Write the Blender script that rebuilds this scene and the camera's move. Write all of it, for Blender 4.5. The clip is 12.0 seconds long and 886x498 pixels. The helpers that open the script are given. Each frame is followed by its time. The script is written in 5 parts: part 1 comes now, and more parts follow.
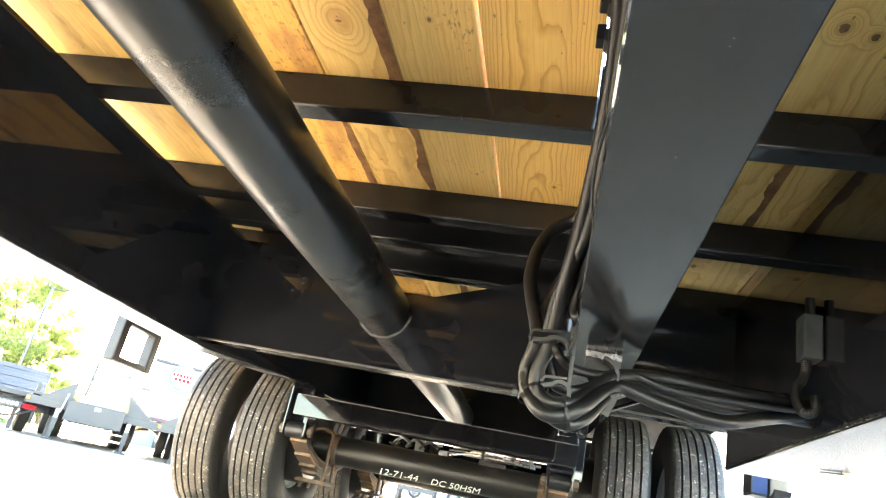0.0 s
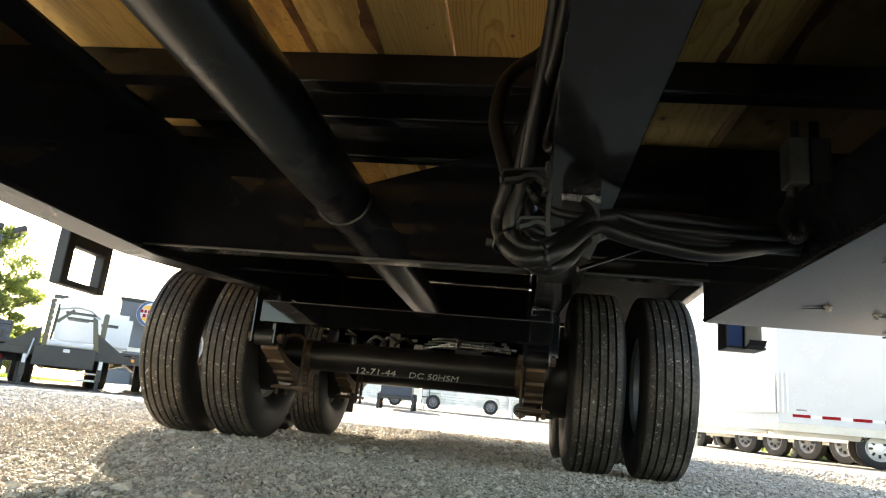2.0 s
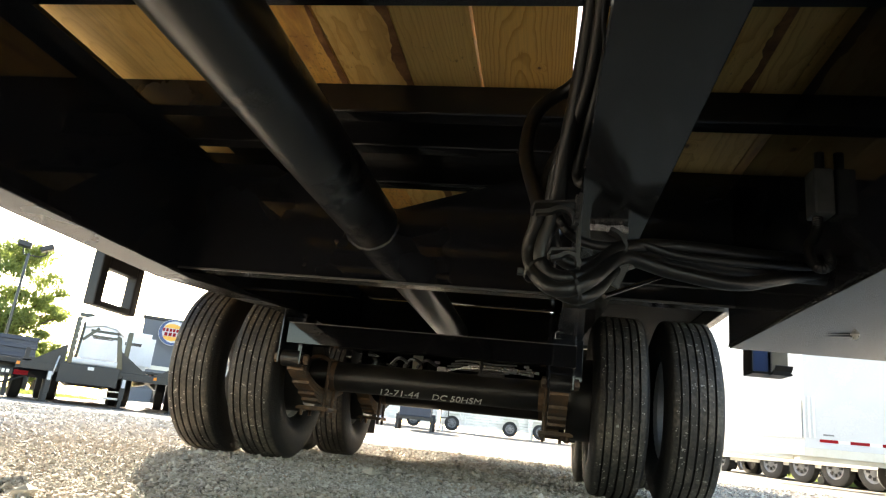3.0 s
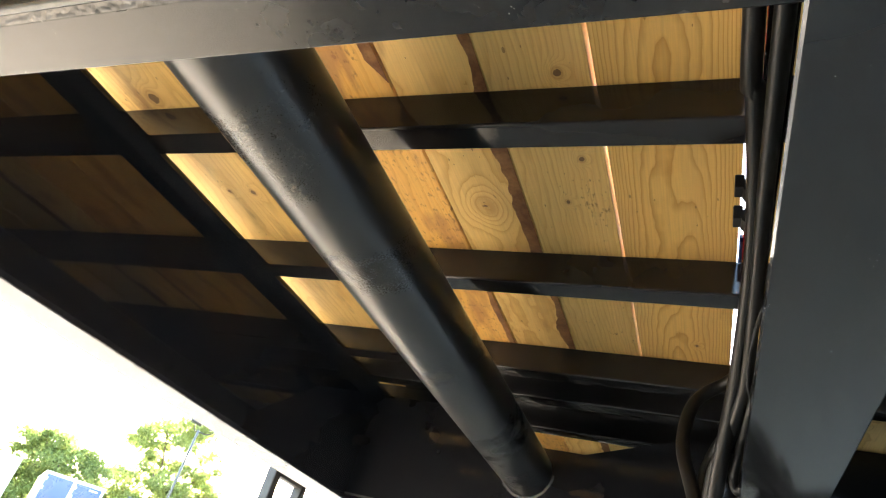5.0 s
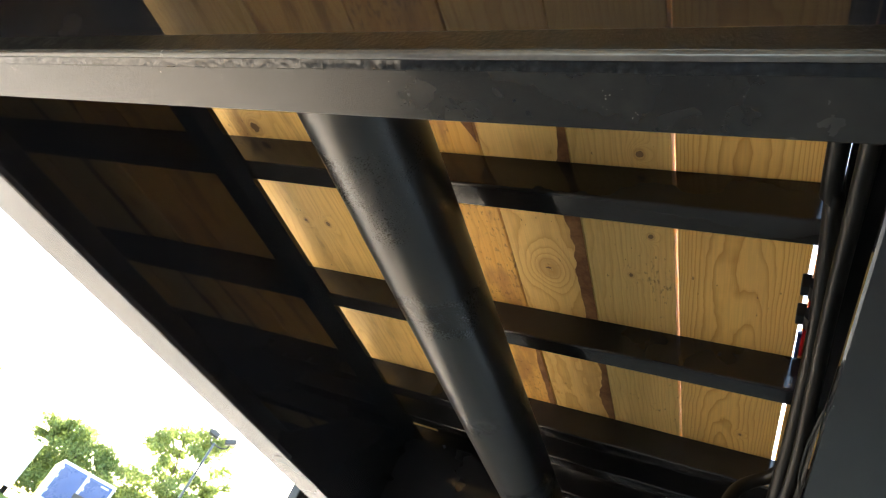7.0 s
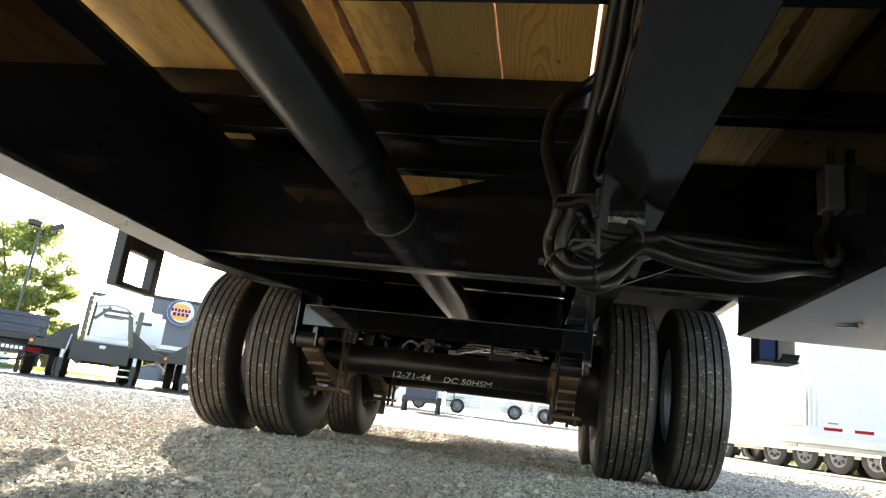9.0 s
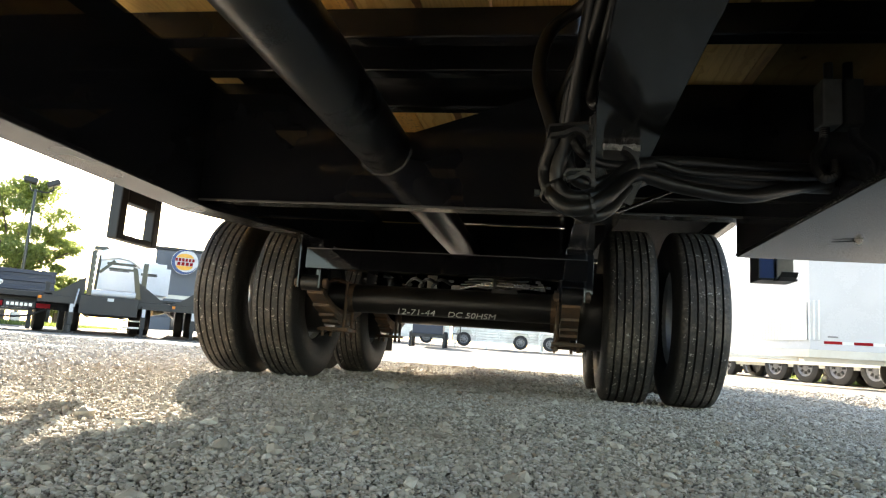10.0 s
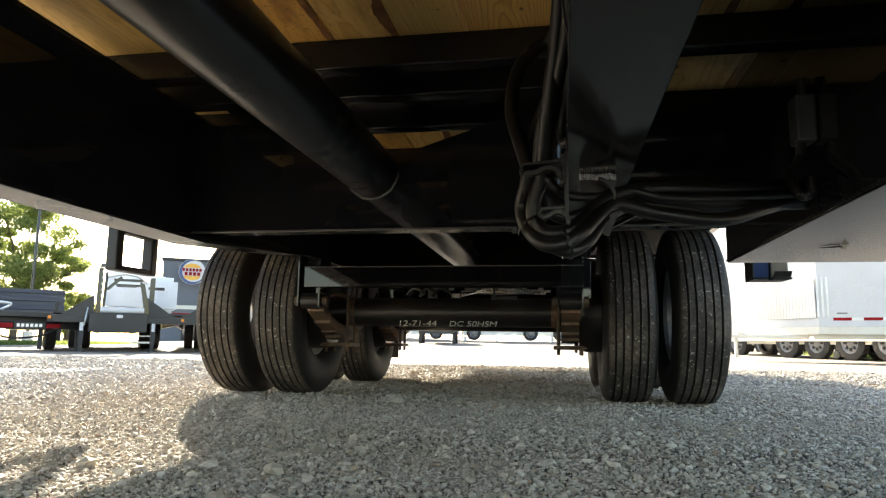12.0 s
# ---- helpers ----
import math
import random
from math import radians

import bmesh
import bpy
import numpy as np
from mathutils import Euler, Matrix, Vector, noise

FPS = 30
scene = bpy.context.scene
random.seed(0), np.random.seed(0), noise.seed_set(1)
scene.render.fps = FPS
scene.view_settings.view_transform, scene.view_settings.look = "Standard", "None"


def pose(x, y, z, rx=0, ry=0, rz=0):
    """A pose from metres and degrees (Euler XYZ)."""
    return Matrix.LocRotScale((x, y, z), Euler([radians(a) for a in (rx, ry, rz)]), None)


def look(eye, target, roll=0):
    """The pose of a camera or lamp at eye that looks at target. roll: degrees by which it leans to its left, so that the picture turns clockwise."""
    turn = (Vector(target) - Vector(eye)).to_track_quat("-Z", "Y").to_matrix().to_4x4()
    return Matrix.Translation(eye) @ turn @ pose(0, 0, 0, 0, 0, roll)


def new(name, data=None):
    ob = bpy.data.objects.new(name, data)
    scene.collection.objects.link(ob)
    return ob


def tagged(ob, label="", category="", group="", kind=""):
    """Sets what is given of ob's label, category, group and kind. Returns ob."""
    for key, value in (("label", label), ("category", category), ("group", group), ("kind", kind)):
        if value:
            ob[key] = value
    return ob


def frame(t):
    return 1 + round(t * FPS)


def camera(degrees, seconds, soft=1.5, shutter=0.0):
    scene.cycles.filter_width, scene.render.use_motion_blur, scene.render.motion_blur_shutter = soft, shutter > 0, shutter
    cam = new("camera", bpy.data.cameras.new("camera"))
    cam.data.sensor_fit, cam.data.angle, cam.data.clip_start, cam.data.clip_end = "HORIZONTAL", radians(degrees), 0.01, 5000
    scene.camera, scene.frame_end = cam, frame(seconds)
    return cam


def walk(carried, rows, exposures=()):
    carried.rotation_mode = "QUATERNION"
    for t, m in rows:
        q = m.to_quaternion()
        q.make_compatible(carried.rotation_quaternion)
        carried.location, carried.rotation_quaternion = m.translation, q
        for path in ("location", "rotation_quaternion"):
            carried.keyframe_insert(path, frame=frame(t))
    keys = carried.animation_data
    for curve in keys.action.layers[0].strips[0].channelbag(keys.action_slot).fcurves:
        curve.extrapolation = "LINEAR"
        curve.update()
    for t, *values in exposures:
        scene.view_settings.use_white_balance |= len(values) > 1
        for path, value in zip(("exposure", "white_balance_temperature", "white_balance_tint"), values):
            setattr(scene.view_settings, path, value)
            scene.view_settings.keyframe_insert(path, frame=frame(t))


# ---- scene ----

# ---------------------------------------------------------------- camera
cam = camera(67.5, 12.0, soft=1.2)
PATH = [
    (0, (0.519, 0.108, 0.236), (0.117, 1.931, 0.954), 12.1),
    (0.5, (0.566, 0.259, 0.199), (0.423, 2.188, 0.708), 8.3),
    (1, (0.579, 0.315, 0.174), (0.543, 2.259, 0.644), 4.7),
    (1.5, (0.567, 0.298, 0.185), (0.466, 2.241, 0.648), 4.4),
    (2, (0.509, 0.242, 0.178), (0.246, 2.164, 0.664), 5.6),
    (2.5, (0.499, 0.226, 0.161), (0.2, 2.141, 0.655), 6.5),
    (2.7, (0.496, 0.22, 0.168), (0.194, 2.133, 0.669), 6.2),
    (4.5, (0.487, 0.056, 0.221), (-0.16, 1.71, 1.141), 13.8),
    (5, (0.5, 0.004, 0.235), (-0.292, 1.542, 1.239), 17.2),
    (5.5, (0.505, -0.04, 0.249), (-0.368, 1.392, 1.339), 20.6),
    (6, (0.494, -0.038, 0.227), (-0.377, 1.369, 1.351), 27.5),
    (6.5, (0.484, -0.063, 0.204), (-0.457, 1.323, 1.295), 28.8),
    (7, (0.478, -0.057, 0.199), (-0.435, 1.363, 1.272), 27.9),
    (7.5, (0.464, -0.021, 0.196), (-0.313, 1.538, 1.178), 23.4),
    (7.7, (0.469, 0.031, 0.193), (-0.196, 1.663, 1.139), 20.2),
    (9.3, (0.473, 0.154, 0.173), (0.142, 2.085, 0.576), 5.9),
    (9.5, (0.477, 0.156, 0.174), (0.145, 2.094, 0.537), 5.2),
    (10, (0.478, 0.149, 0.175), (0.148, 2.098, 0.475), 4.0),
    (10.5, (0.48, 0.153, 0.176), (0.154, 2.102, 0.483), 4.1),
    (11, (0.482, 0.152, 0.186), (0.163, 2.102, 0.496), 3.4),
    (11.5, (0.481, 0.153, 0.182), (0.176, 2.11, 0.461), 3.2),
    (12, (0.518, 0.134, 0.249), (0.171, 2.083, 0.531), 0.8),
]
EXPOSURES = [(0.0, 5.6, 7150, 10), (0.5, 5.4, 7250, 10), (1.0, 4.25, 7400, 10), (1.5, 3.1, 7500, 10), (2.5, 2.8, 7550, 10), (4.5, 4.35, 6950, 10),
             (5.5, 5.0, 6850, 10), (6.5, 4.65, 6750, 10), (7.5, 3.75, 6850, 10), (9.5, 2.85, 7250, 10), (12.0, 2.55, 7350, 10)]
walk(cam, [(t, look(eye, target, roll)) for t, eye, target, roll in PATH], EXPOSURES)

# ---------------------------------------------------------------- light
SUN = Vector((-1.26, 2.28, 1.0)).normalized()
world = bpy.data.worlds.new("sky")
scene.world = world
world.use_nodes = True
sky = world.node_tree.nodes.new("ShaderNodeTexSky")
sky.sky_type = "NISHITA"
sky.sun_disc = False
sky.sun_elevation = math.asin(SUN.z)
sky.sun_rotation = math.atan2(SUN.x, SUN.y)
sky.dust_density = 1.5
sky.air_density = 1.0
back = world.node_tree.nodes["Background"]
back.inputs["Strength"].default_value = 0.10
world.node_tree.links.new(sky.outputs[0], back.inputs["Color"])
sun_data = bpy.data.lights.new("sun", "SUN")
sun_data.energy = 5.0
sun_data.angle = radians(0.6)
sun_data.color = (1.0, 0.945, 0.85)
sun = new("sun", sun_data)
sun.matrix_world = look(SUN * 30, (0, 0, 0))


# ---------------------------------------------------------------- materials
def mat(name, colour, rough=0.5, metal=0.0, coat=0.0):
    m = bpy.data.materials.new(name)
    m.use_nodes = True
    b = m.node_tree.nodes["Principled BSDF"]
    b.inputs["Base Color"].default_value = (*colour, 1)
    b.inputs["Roughness"].default_value = rough
    b.inputs["Metallic"].default_value = metal
    b.inputs["Coat Weight"].default_value = coat
    b.inputs["Coat Roughness"].default_value = 0.05
    return m


def node(m, kind, **sets):
    n = m.node_tree.nodes.new(kind)
    for k, v in sets.items():
        if k in n.inputs:
            n.inputs[k].default_value = v
    return n


def wire(m, a, b):
    m.node_tree.links.new(a, b)


def coords(m, scale=(1, 1, 1), kind="Object"):
    tc = node(m, "ShaderNodeTexCoord")
    mp = node(m, "ShaderNodeMapping")
    mp.inputs["Scale"].default_value = scale
    wire(m, tc.outputs[kind], mp.inputs["Vector"])
    return mp.outputs["Vector"]


def noise_tex(m, scale, detail=4.0, stretch=(1, 1, 1), vec=None):
    n = node(m, "ShaderNodeTexNoise", Scale=scale, Detail=detail)
    wire(m, vec or coords(m, stretch), n.inputs["Vector"])
    return n.outputs["Fac"]


def ramp(m, fac, stops):
    r = node(m, "ShaderNodeValToRGB")
    el = r.color_ramp.elements
    while len(el) < len(stops):
        el.new(0.5)
    for e, (p, c) in zip(el, stops):
        e.position = p
        e.color = (*c, 1) if len(c) == 3 else c
    wire(m, fac, r.inputs["Fac"])
    return r.outputs["Color"]


def mix(m, fac, a, b, blend="MIX"):
    n = node(m, "ShaderNodeMix")
    n.data_type = "RGBA"
    n.blend_type = blend
    for v, sock in ((fac, n.inputs[0]), (a, n.inputs[6]), (b, n.inputs[7])):
        if isinstance(v, (int, float)):
            sock.default_value = v
        elif isinstance(v, tuple):
            sock.default_value = (*v, 1)
        else:
            wire(m, v, sock)
    return n.outputs[2]


def mth(m, op, a, b=0.0):
    n = node(m, "ShaderNodeMath")
    n.operation = op
    for v, sock in ((a, n.inputs[0]), (b, n.inputs[1])):
        if isinstance(v, (int, float)):
            sock.default_value = v
        else:
            wire(m, v, sock)
    return n.outputs[0]


def bsdf(m):
    return m.node_tree.nodes["Principled BSDF"]


def bump(m, height, strength=0.2, distance=0.01):
    b = node(m, "ShaderNodeBump", Strength=strength, Distance=distance)
    wire(m, height, b.inputs["Height"])
    wire(m, b.outputs["Normal"], bsdf(m).inputs["Normal"])


def worn(name, c1, c2, rough1, rough2, metal=0.0, scale=6.0, fine=90.0, bumps=0.1, dist=0.002, coat=0.0, sharp=(0.42, 0.68)):
    """A surface that goes from c1 to c2 in patches, with fine grain."""
    m = mat(name, c1, rough1, metal, coat)
    big, small = noise_tex(m, scale, 6.0), noise_tex(m, fine, 3.0)
    f = ramp(m, mth(m, "ADD", mth(m, "MULTIPLY", big, 0.75), mth(m, "MULTIPLY", small, 0.25)), [(sharp[0], (0, 0, 0)), (sharp[1], (1, 1, 1))])
    wire(m, mix(m, f, c1, c2), bsdf(m).inputs["Base Color"])
    r = node(m, "ShaderNodeMapRange")
    r.inputs["To Min"].default_value, r.inputs["To Max"].default_value = rough1, rough2
    wire(m, f, r.inputs["Value"])
    wire(m, r.outputs[0], bsdf(m).inputs["Roughness"])
    if bumps:
        bump(m, small, bumps, dist)
    return m


def speckled(m, amount, colour, scale=160.0):
    """Adds small pale specks of dust and overspray to a material."""
    v = node(m, "ShaderNodeTexVoronoi", Scale=scale)
    wire(m, coords(m), v.inputs["Vector"])
    pick = noise_tex(m, 26.0, 3.0)
    dot = mth(m, "LESS_THAN", v.outputs["Distance"], mth(m, "MULTIPLY", mth(m, "MAXIMUM", mth(m, "SUBTRACT", pick, 0.52), 0.0), amount * 1.3))
    old = bsdf(m).inputs["Base Color"]
    src = old.links[0].from_socket if old.links else tuple(old.default_value)[:3]
    wire(m, mix(m, dot, src, colour), old)
    return m


BLACK = worn("black_gloss_paint", (0.011, 0.012, 0.015), (0.016, 0.017, 0.020), 0.03, 0.06, scale=1.2, fine=7.0, bumps=0.02, dist=0.01, sharp=(0.3, 0.8))
bsdf(BLACK).inputs["Specular IOR Level"].default_value = 0.5
CROSS = worn("black_crossmember_paint", (0.013, 0.013, 0.015), (0.020, 0.020, 0.021), 0.09, 0.14, scale=3.0, fine=12.0, bumps=0.0, sharp=(0.3, 0.8))
# Pale base: sky sheen on flange edges put into colour; also weld beads.
LIP = worn("pale_edge_paint", (0.06, 0.06, 0.06), (0.17, 0.168, 0.16), 0.2, 0.3, scale=9.0, fine=160.0, bumps=0.05, sharp=(0.25, 0.8))
FLANGE = speckled(worn("black_flange_paint", (0.014, 0.015, 0.016), (0.018, 0.018, 0.019), 0.12, 0.15, scale=1.2, fine=9.0, bumps=0.0, sharp=(0.2, 0.9)), 0.5, (0.3, 0.29, 0.27), 230.0)
SHEET = worn("satin_sheet_paint", (0.016, 0.017, 0.018), (0.019, 0.019, 0.020), 0.17, 0.21, scale=0.8, fine=5.0, bumps=0.0, sharp=(0.2, 0.9))
GLOSS = worn("deep_gloss_paint", (0.005, 0.005, 0.006), (0.008, 0.008, 0.009), 0.05, 0.09, scale=2.0, fine=9.0, bumps=0.0, sharp=(0.3, 0.8))
DUSTY = speckled(worn("dusty_black_paint", (0.011, 0.011, 0.012), (0.036, 0.035, 0.032), 0.20, 0.32, scale=9.0, fine=60.0, bumps=0.0, sharp=(0.40, 0.82)), 0.55, (0.26, 0.25, 0.22), 240.0)
TUBE = worn("tube_paint", (0.015, 0.015, 0.015), (0.019, 0.019, 0.019), 0.26, 0.31, scale=5.0, fine=420.0, bumps=0.0, sharp=(0.25, 0.8))
bsdf(TUBE).inputs["Specular IOR Level"].default_value = 0.9
SATIN = worn("satin_black_paint", (0.016, 0.016, 0.017), (0.024, 0.024, 0.025), 0.24, 0.30, scale=1.5, fine=9.0, bumps=0.0)
UNDERCOAT = worn("rough_undercoat", (0.006, 0.006, 0.006), (0.016, 0.016, 0.016), 0.6, 0.85, scale=60.0, fine=260.0, bumps=1.0, dist=0.004)
bsdf(UNDERCOAT).inputs["Specular IOR Level"].default_value = 0.1
PITTED = speckled(worn("pitted_ledge_paint", (0.005, 0.005, 0.005), (0.010, 0.010, 0.010), 0.3, 0.5, scale=70.0, fine=320.0, bumps=0.35, dist=0.002), 0.7, (0.15, 0.145, 0.13), 260.0)
HOSE = worn("hose_rubber", (0.004, 0.004, 0.004), (0.008, 0.0075, 0.007), 0.38, 0.52, scale=14.0, fine=150.0, bumps=0.1)
LOOM = worn("loom_plastic", (0.005, 0.005, 0.005), (0.010, 0.010, 0.010), 0.38, 0.55, scale=20.0)
BRACKET = worn("bracket_paint", (0.012, 0.012, 0.013), (0.030, 0.028, 0.025), 0.35, 0.6, scale=18.0, fine=150.0, bumps=0.15)
WELD = worn("bare_weld_bead", (0.75, 0.74, 0.72), (0.16, 0.15, 0.14), 0.25, 0.45, metal=0.25, scale=60.0, fine=200.0, bumps=0.8, dist=0.004)
RUST = worn("rusty_spring_steel", (0.085, 0.068, 0.052), (0.25, 0.15, 0.085), 0.5, 0.8, metal=0.15, scale=12.0, fine=120.0, bumps=0.5, dist=0.003)
AXLE = worn("axle_black_paint", (0.012, 0.012, 0.012), (0.028, 0.025, 0.022), 0.30, 0.5, scale=8.0, fine=120.0, bumps=0.15)
ZINC = worn("zinc_hardware", (0.5, 0.5, 0.48), (0.32, 0.30, 0.26), 0.25, 0.4, metal=1.0, scale=30.0)
STEEL = worn("pale_wheel_paint", (0.62, 0.62, 0.63), (0.42, 0.4, 0.37), 0.3, 0.5, metal=0.3, scale=8.0)
MARKER = mat("paint_marker_white", (0.85, 0.85, 0.82), 0.6)
YARDTYRE = worn("yard_tyre_rubber", (0.016, 0.016, 0.016), (0.03, 0.028, 0.026), 0.6, 0.8, scale=6.0)
RIMGREY = worn("grey_yard_rim", (0.22, 0.22, 0.23), (0.14, 0.14, 0.14), 0.35, 0.5, metal=0.5, scale=9.0)
GREYBOX = worn("grey_plastic", (0.075, 0.08, 0.08), (0.05, 0.052, 0.052), 0.4, 0.55, scale=25.0)
WHITE = worn("white_trailer_paint", (0.62, 0.63, 0.65), (0.56, 0.57, 0.59), 0.22, 0.35, scale=1.0, fine=30.0, bumps=0.0)
CREAM = worn("cream_rail_paint", (0.72, 0.7, 0.62), (0.62, 0.59, 0.5), 0.35, 0.5, scale=2.0, fine=30.0, bumps=0.0)
RED = worn("red_reflector", (0.26, 0.006, 0.012), (0.30, 0.010, 0.016), 0.28, 0.34, scale=20.0, bumps=0.0)
bsdf(RED).inputs["Specular IOR Level"].default_value = 0.08
TAN = worn("sunlit_lamp_side", (0.26, 0.225, 0.17), (0.2, 0.17, 0.13), 0.4, 0.55, scale=20.0)
BUN = worn("yellow_sign_face", (0.80, 0.42, 0.06), (0.74, 0.38, 0.05), 0.35, 0.45, scale=2.0)
ORANGE = mat("amber_lens", (0.85, 0.25, 0.02), 0.25)
BLUE = worn("blue_paint", (0.025, 0.06, 0.19), (0.03, 0.075, 0.22), 0.25, 0.4, scale=2.0, fine=30.0, bumps=0.0)
NAVY = worn("navy_dump_paint", (0.016, 0.026, 0.052), (0.026, 0.036, 0.062), 0.35, 0.5, scale=3.0, fine=40.0, bumps=0.0)
CHARCOAL = worn("charcoal_trailer_paint", (0.014, 0.015, 0.017), (0.026, 0.026, 0.027), 0.35, 0.55, scale=3.0, fine=40.0, bumps=0.0)
ALU = worn("mill_aluminium", (0.75, 0.76, 0.77), (0.6, 0.6, 0.6), 0.3, 0.5, metal=0.7, scale=3.0, fine=40.0, bumps=0.0)
WALLGREY = worn("slate_wall", (0.12, 0.135, 0.16), (0.15, 0.165, 0.19), 0.6, 0.8, scale=0.7, fine=20.0, bumps=0.0)
GLASS = mat("dark_window", (0.02, 0.025, 0.03), 0.08)
TANK = worn("white_tank_plastic", (0.78, 0.8, 0.83), (0.66, 0.68, 0.7), 0.35, 0.5, scale=1.5, fine=30.0, bumps=0.0)
BARK = worn("tree_bark", (0.09, 0.07, 0.05), (0.16, 0.13, 0.1), 0.8, 0.9, scale=5.0, fine=40.0, bumps=0.4)


def tyre_material():
    m = mat("tyre_rubber", (0.022, 0.021, 0.02), 0.62)
    big, fine = noise_tex(m, 7.0, 6.0), noise_tex(m, 70.0, 4.0)
    dust = ramp(m, mth(m, "ADD", mth(m, "MULTIPLY", big, 0.6), mth(m, "MULTIPLY", fine, 0.4)), [(0.36, (0.022, 0.020, 0.018)), (0.50, (0.055, 0.048, 0.040)), (0.66, (0.15, 0.128, 0.102))])
    v = node(m, "ShaderNodeTexVoronoi", Scale=120.0)
    wire(m, coords(m), v.inputs["Vector"])
    pick = noise_tex(m, 45.0, 3.0)
    grit = mth(m, "LESS_THAN", v.outputs["Distance"], mth(m, "MULTIPLY", mth(m, "MAXIMUM", mth(m, "SUBTRACT", pick, 0.49), 0.0), 2.2))
    sep = node(m, "ShaderNodeSeparateXYZ")
    tc = node(m, "ShaderNodeTexCoord")
    wire(m, tc.outputs["Object"], sep.inputs[0])
    r = mth(m, "SQRT", mth(m, "ADD", mth(m, "MULTIPLY", sep.outputs["Y"], sep.outputs["Y"]), mth(m, "MULTIPLY", sep.outputs["Z"], sep.outputs["Z"])))
    tread = node(m, "ShaderNodeMapRange")
    tread.inputs["From Min"].default_value, tread.inputs["From Max"].default_value = 0.379, 0.389
    wire(m, r, tread.inputs["Value"])
    coat = mix(m, tread.outputs[0], (0.012, 0.0115, 0.011), mix(m, grit, dust, (0.40, 0.37, 0.32)))
    wire(m, coat, bsdf(m).inputs["Base Color"])
    scuff = noise_tex(m, 160.0, 4.0)
    bump(m, mth(m, "ADD", fine, mth(m, "MULTIPLY", scuff, 0.6)), 0.6, 0.003)
    return m


KNOTS = ((0.054, 0.991, 1.35), (0.264, 0.854, 0.35), (0.222, 0.973, 0.3), (0.849, 0.937, 0.55), (0.897, 0.953, 0.42), (0.829, 1.889, 0.6),
         (0.255, 0.663, 0.45), (-0.545, 0.664, 0.8), (-0.495, 0.956, 0.45), (-0.560, 0.953, 0.35), (0.440, 1.520, 0.3), (-0.100, 0.600, 0.3))


def wood_material(name, style, tint, stain_from=0.58, mould_from=0.64):
    """Yellow pine. style: 'rift' has straight fine lines, 'arched' nested arches, 'knotty' wide contours, 'plain' any of them faintly."""
    m = mat("pine_" + name, (0.7, 0.5, 0.25), 0.6)
    info = node(m, "ShaderNodeObjectInfo")
    tc = node(m, "ShaderNodeTexCoord")
    off = node(m, "ShaderNodeVectorMath")
    off.operation = "MULTIPLY_ADD"
    comb = node(m, "ShaderNodeCombineXYZ")
    for i in range(3):
        wire(m, info.outputs["Random"], comb.inputs[i])
    off.inputs[1].default_value = (13.0, 37.0, 0.0)
    wire(m, comb.outputs[0], off.inputs[0])
    wire(m, tc.outputs["Object"], off.inputs[2])
    vec = off.outputs[0]
    sep = node(m, "ShaderNodeSeparateXYZ")
    wire(m, tc.outputs["Object"], sep.inputs[0])
    X, Y = sep.outputs["X"], sep.outputs["Y"]

    def grain(scale, stretch, detail=2.0):
        mp = node(m, "ShaderNodeMapping")
        mp.inputs["Scale"].default_value = stretch
        wire(m, vec, mp.inputs["Vector"])
        return noise_tex(m, scale, detail, vec=mp.outputs["Vector"])

    def spot(cx, cy, rx, ry):
        dx = mth(m, "MULTIPLY", mth(m, "SUBTRACT", X, cx), 1 / rx)
        dy = mth(m, "MULTIPLY", mth(m, "SUBTRACT", Y, cy), 1 / ry)
        q = mth(m, "ADD", mth(m, "MULTIPLY", dx, dx), mth(m, "MULTIPLY", dy, dy))
        return mth(m, "POWER", 2.718, mth(m, "MULTIPLY", q, -1.0))

    eyes = 0.0
    for kx, ky, size in KNOTS:
        ring = spot(kx, ky, size / 30, size / 22)
        eyes = mth(m, "ADD", eyes, mth(m, "MULTIPLY", ring, 0.86) if size > 1.2 else ring)
    field = grain(1.0, (5.0, 0.42, 1.0), 1.0)
    if style == "rift":
        h = mth(m, "ADD", mth(m, "MULTIPLY", X, 105.0), mth(m, "ADD", mth(m, "MULTIPLY", field, 14.0), mth(m, "MULTIPLY", grain(1.0, (22.0, 1.3, 1.0), 2.0), 4.0)))
    elif style == "arched":
        dx = mth(m, "MULTIPLY", mth(m, "SUBTRACT", X, 0.405), 18.0)
        bow = mth(m, "MULTIPLY", mth(m, "MULTIPLY", dx, dx), 2.6)
        h = mth(m, "ADD", mth(m, "ADD", bow, mth(m, "MULTIPLY", Y, -4.5)), mth(m, "MULTIPLY", grain(1.0, (9.0, 1.5, 1.0), 1.5), 9.0))
    else:
        h = mth(m, "MULTIPLY", field, 22.0 if style == "knotty" else 34.0)
    h = mth(m, "ADD", h, mth(m, "MULTIPLY", eyes, 5.5))
    rings = mth(m, "FRACT", mth(m, "ADD", h, mth(m, "ADD", mth(m, "MULTIPLY", grain(1.0, (60.0, 6.0, 1.0), 3.0), 0.4), mth(m, "MULTIPLY", grain(1.0, (20.0, 11.0, 1.0), 2.0), 1.1))))
    deep = {"rift": 0.55, "arched": 1.0, "knotty": 0.8, "plain": 0.5}[style]
    line = ramp(m, rings, [(0.0, (0.45, 0.45, 0.45)), (0.10, (0, 0, 0)), (0.62, (0.08, 0.08, 0.08)), (0.90, (0.7, 0.7, 0.7)), (1.0, (1, 1, 1))])
    base = mix(m, mth(m, "MULTIPLY", line, deep), (0.86, 0.60, 0.215), (0.60, 0.32, 0.075))
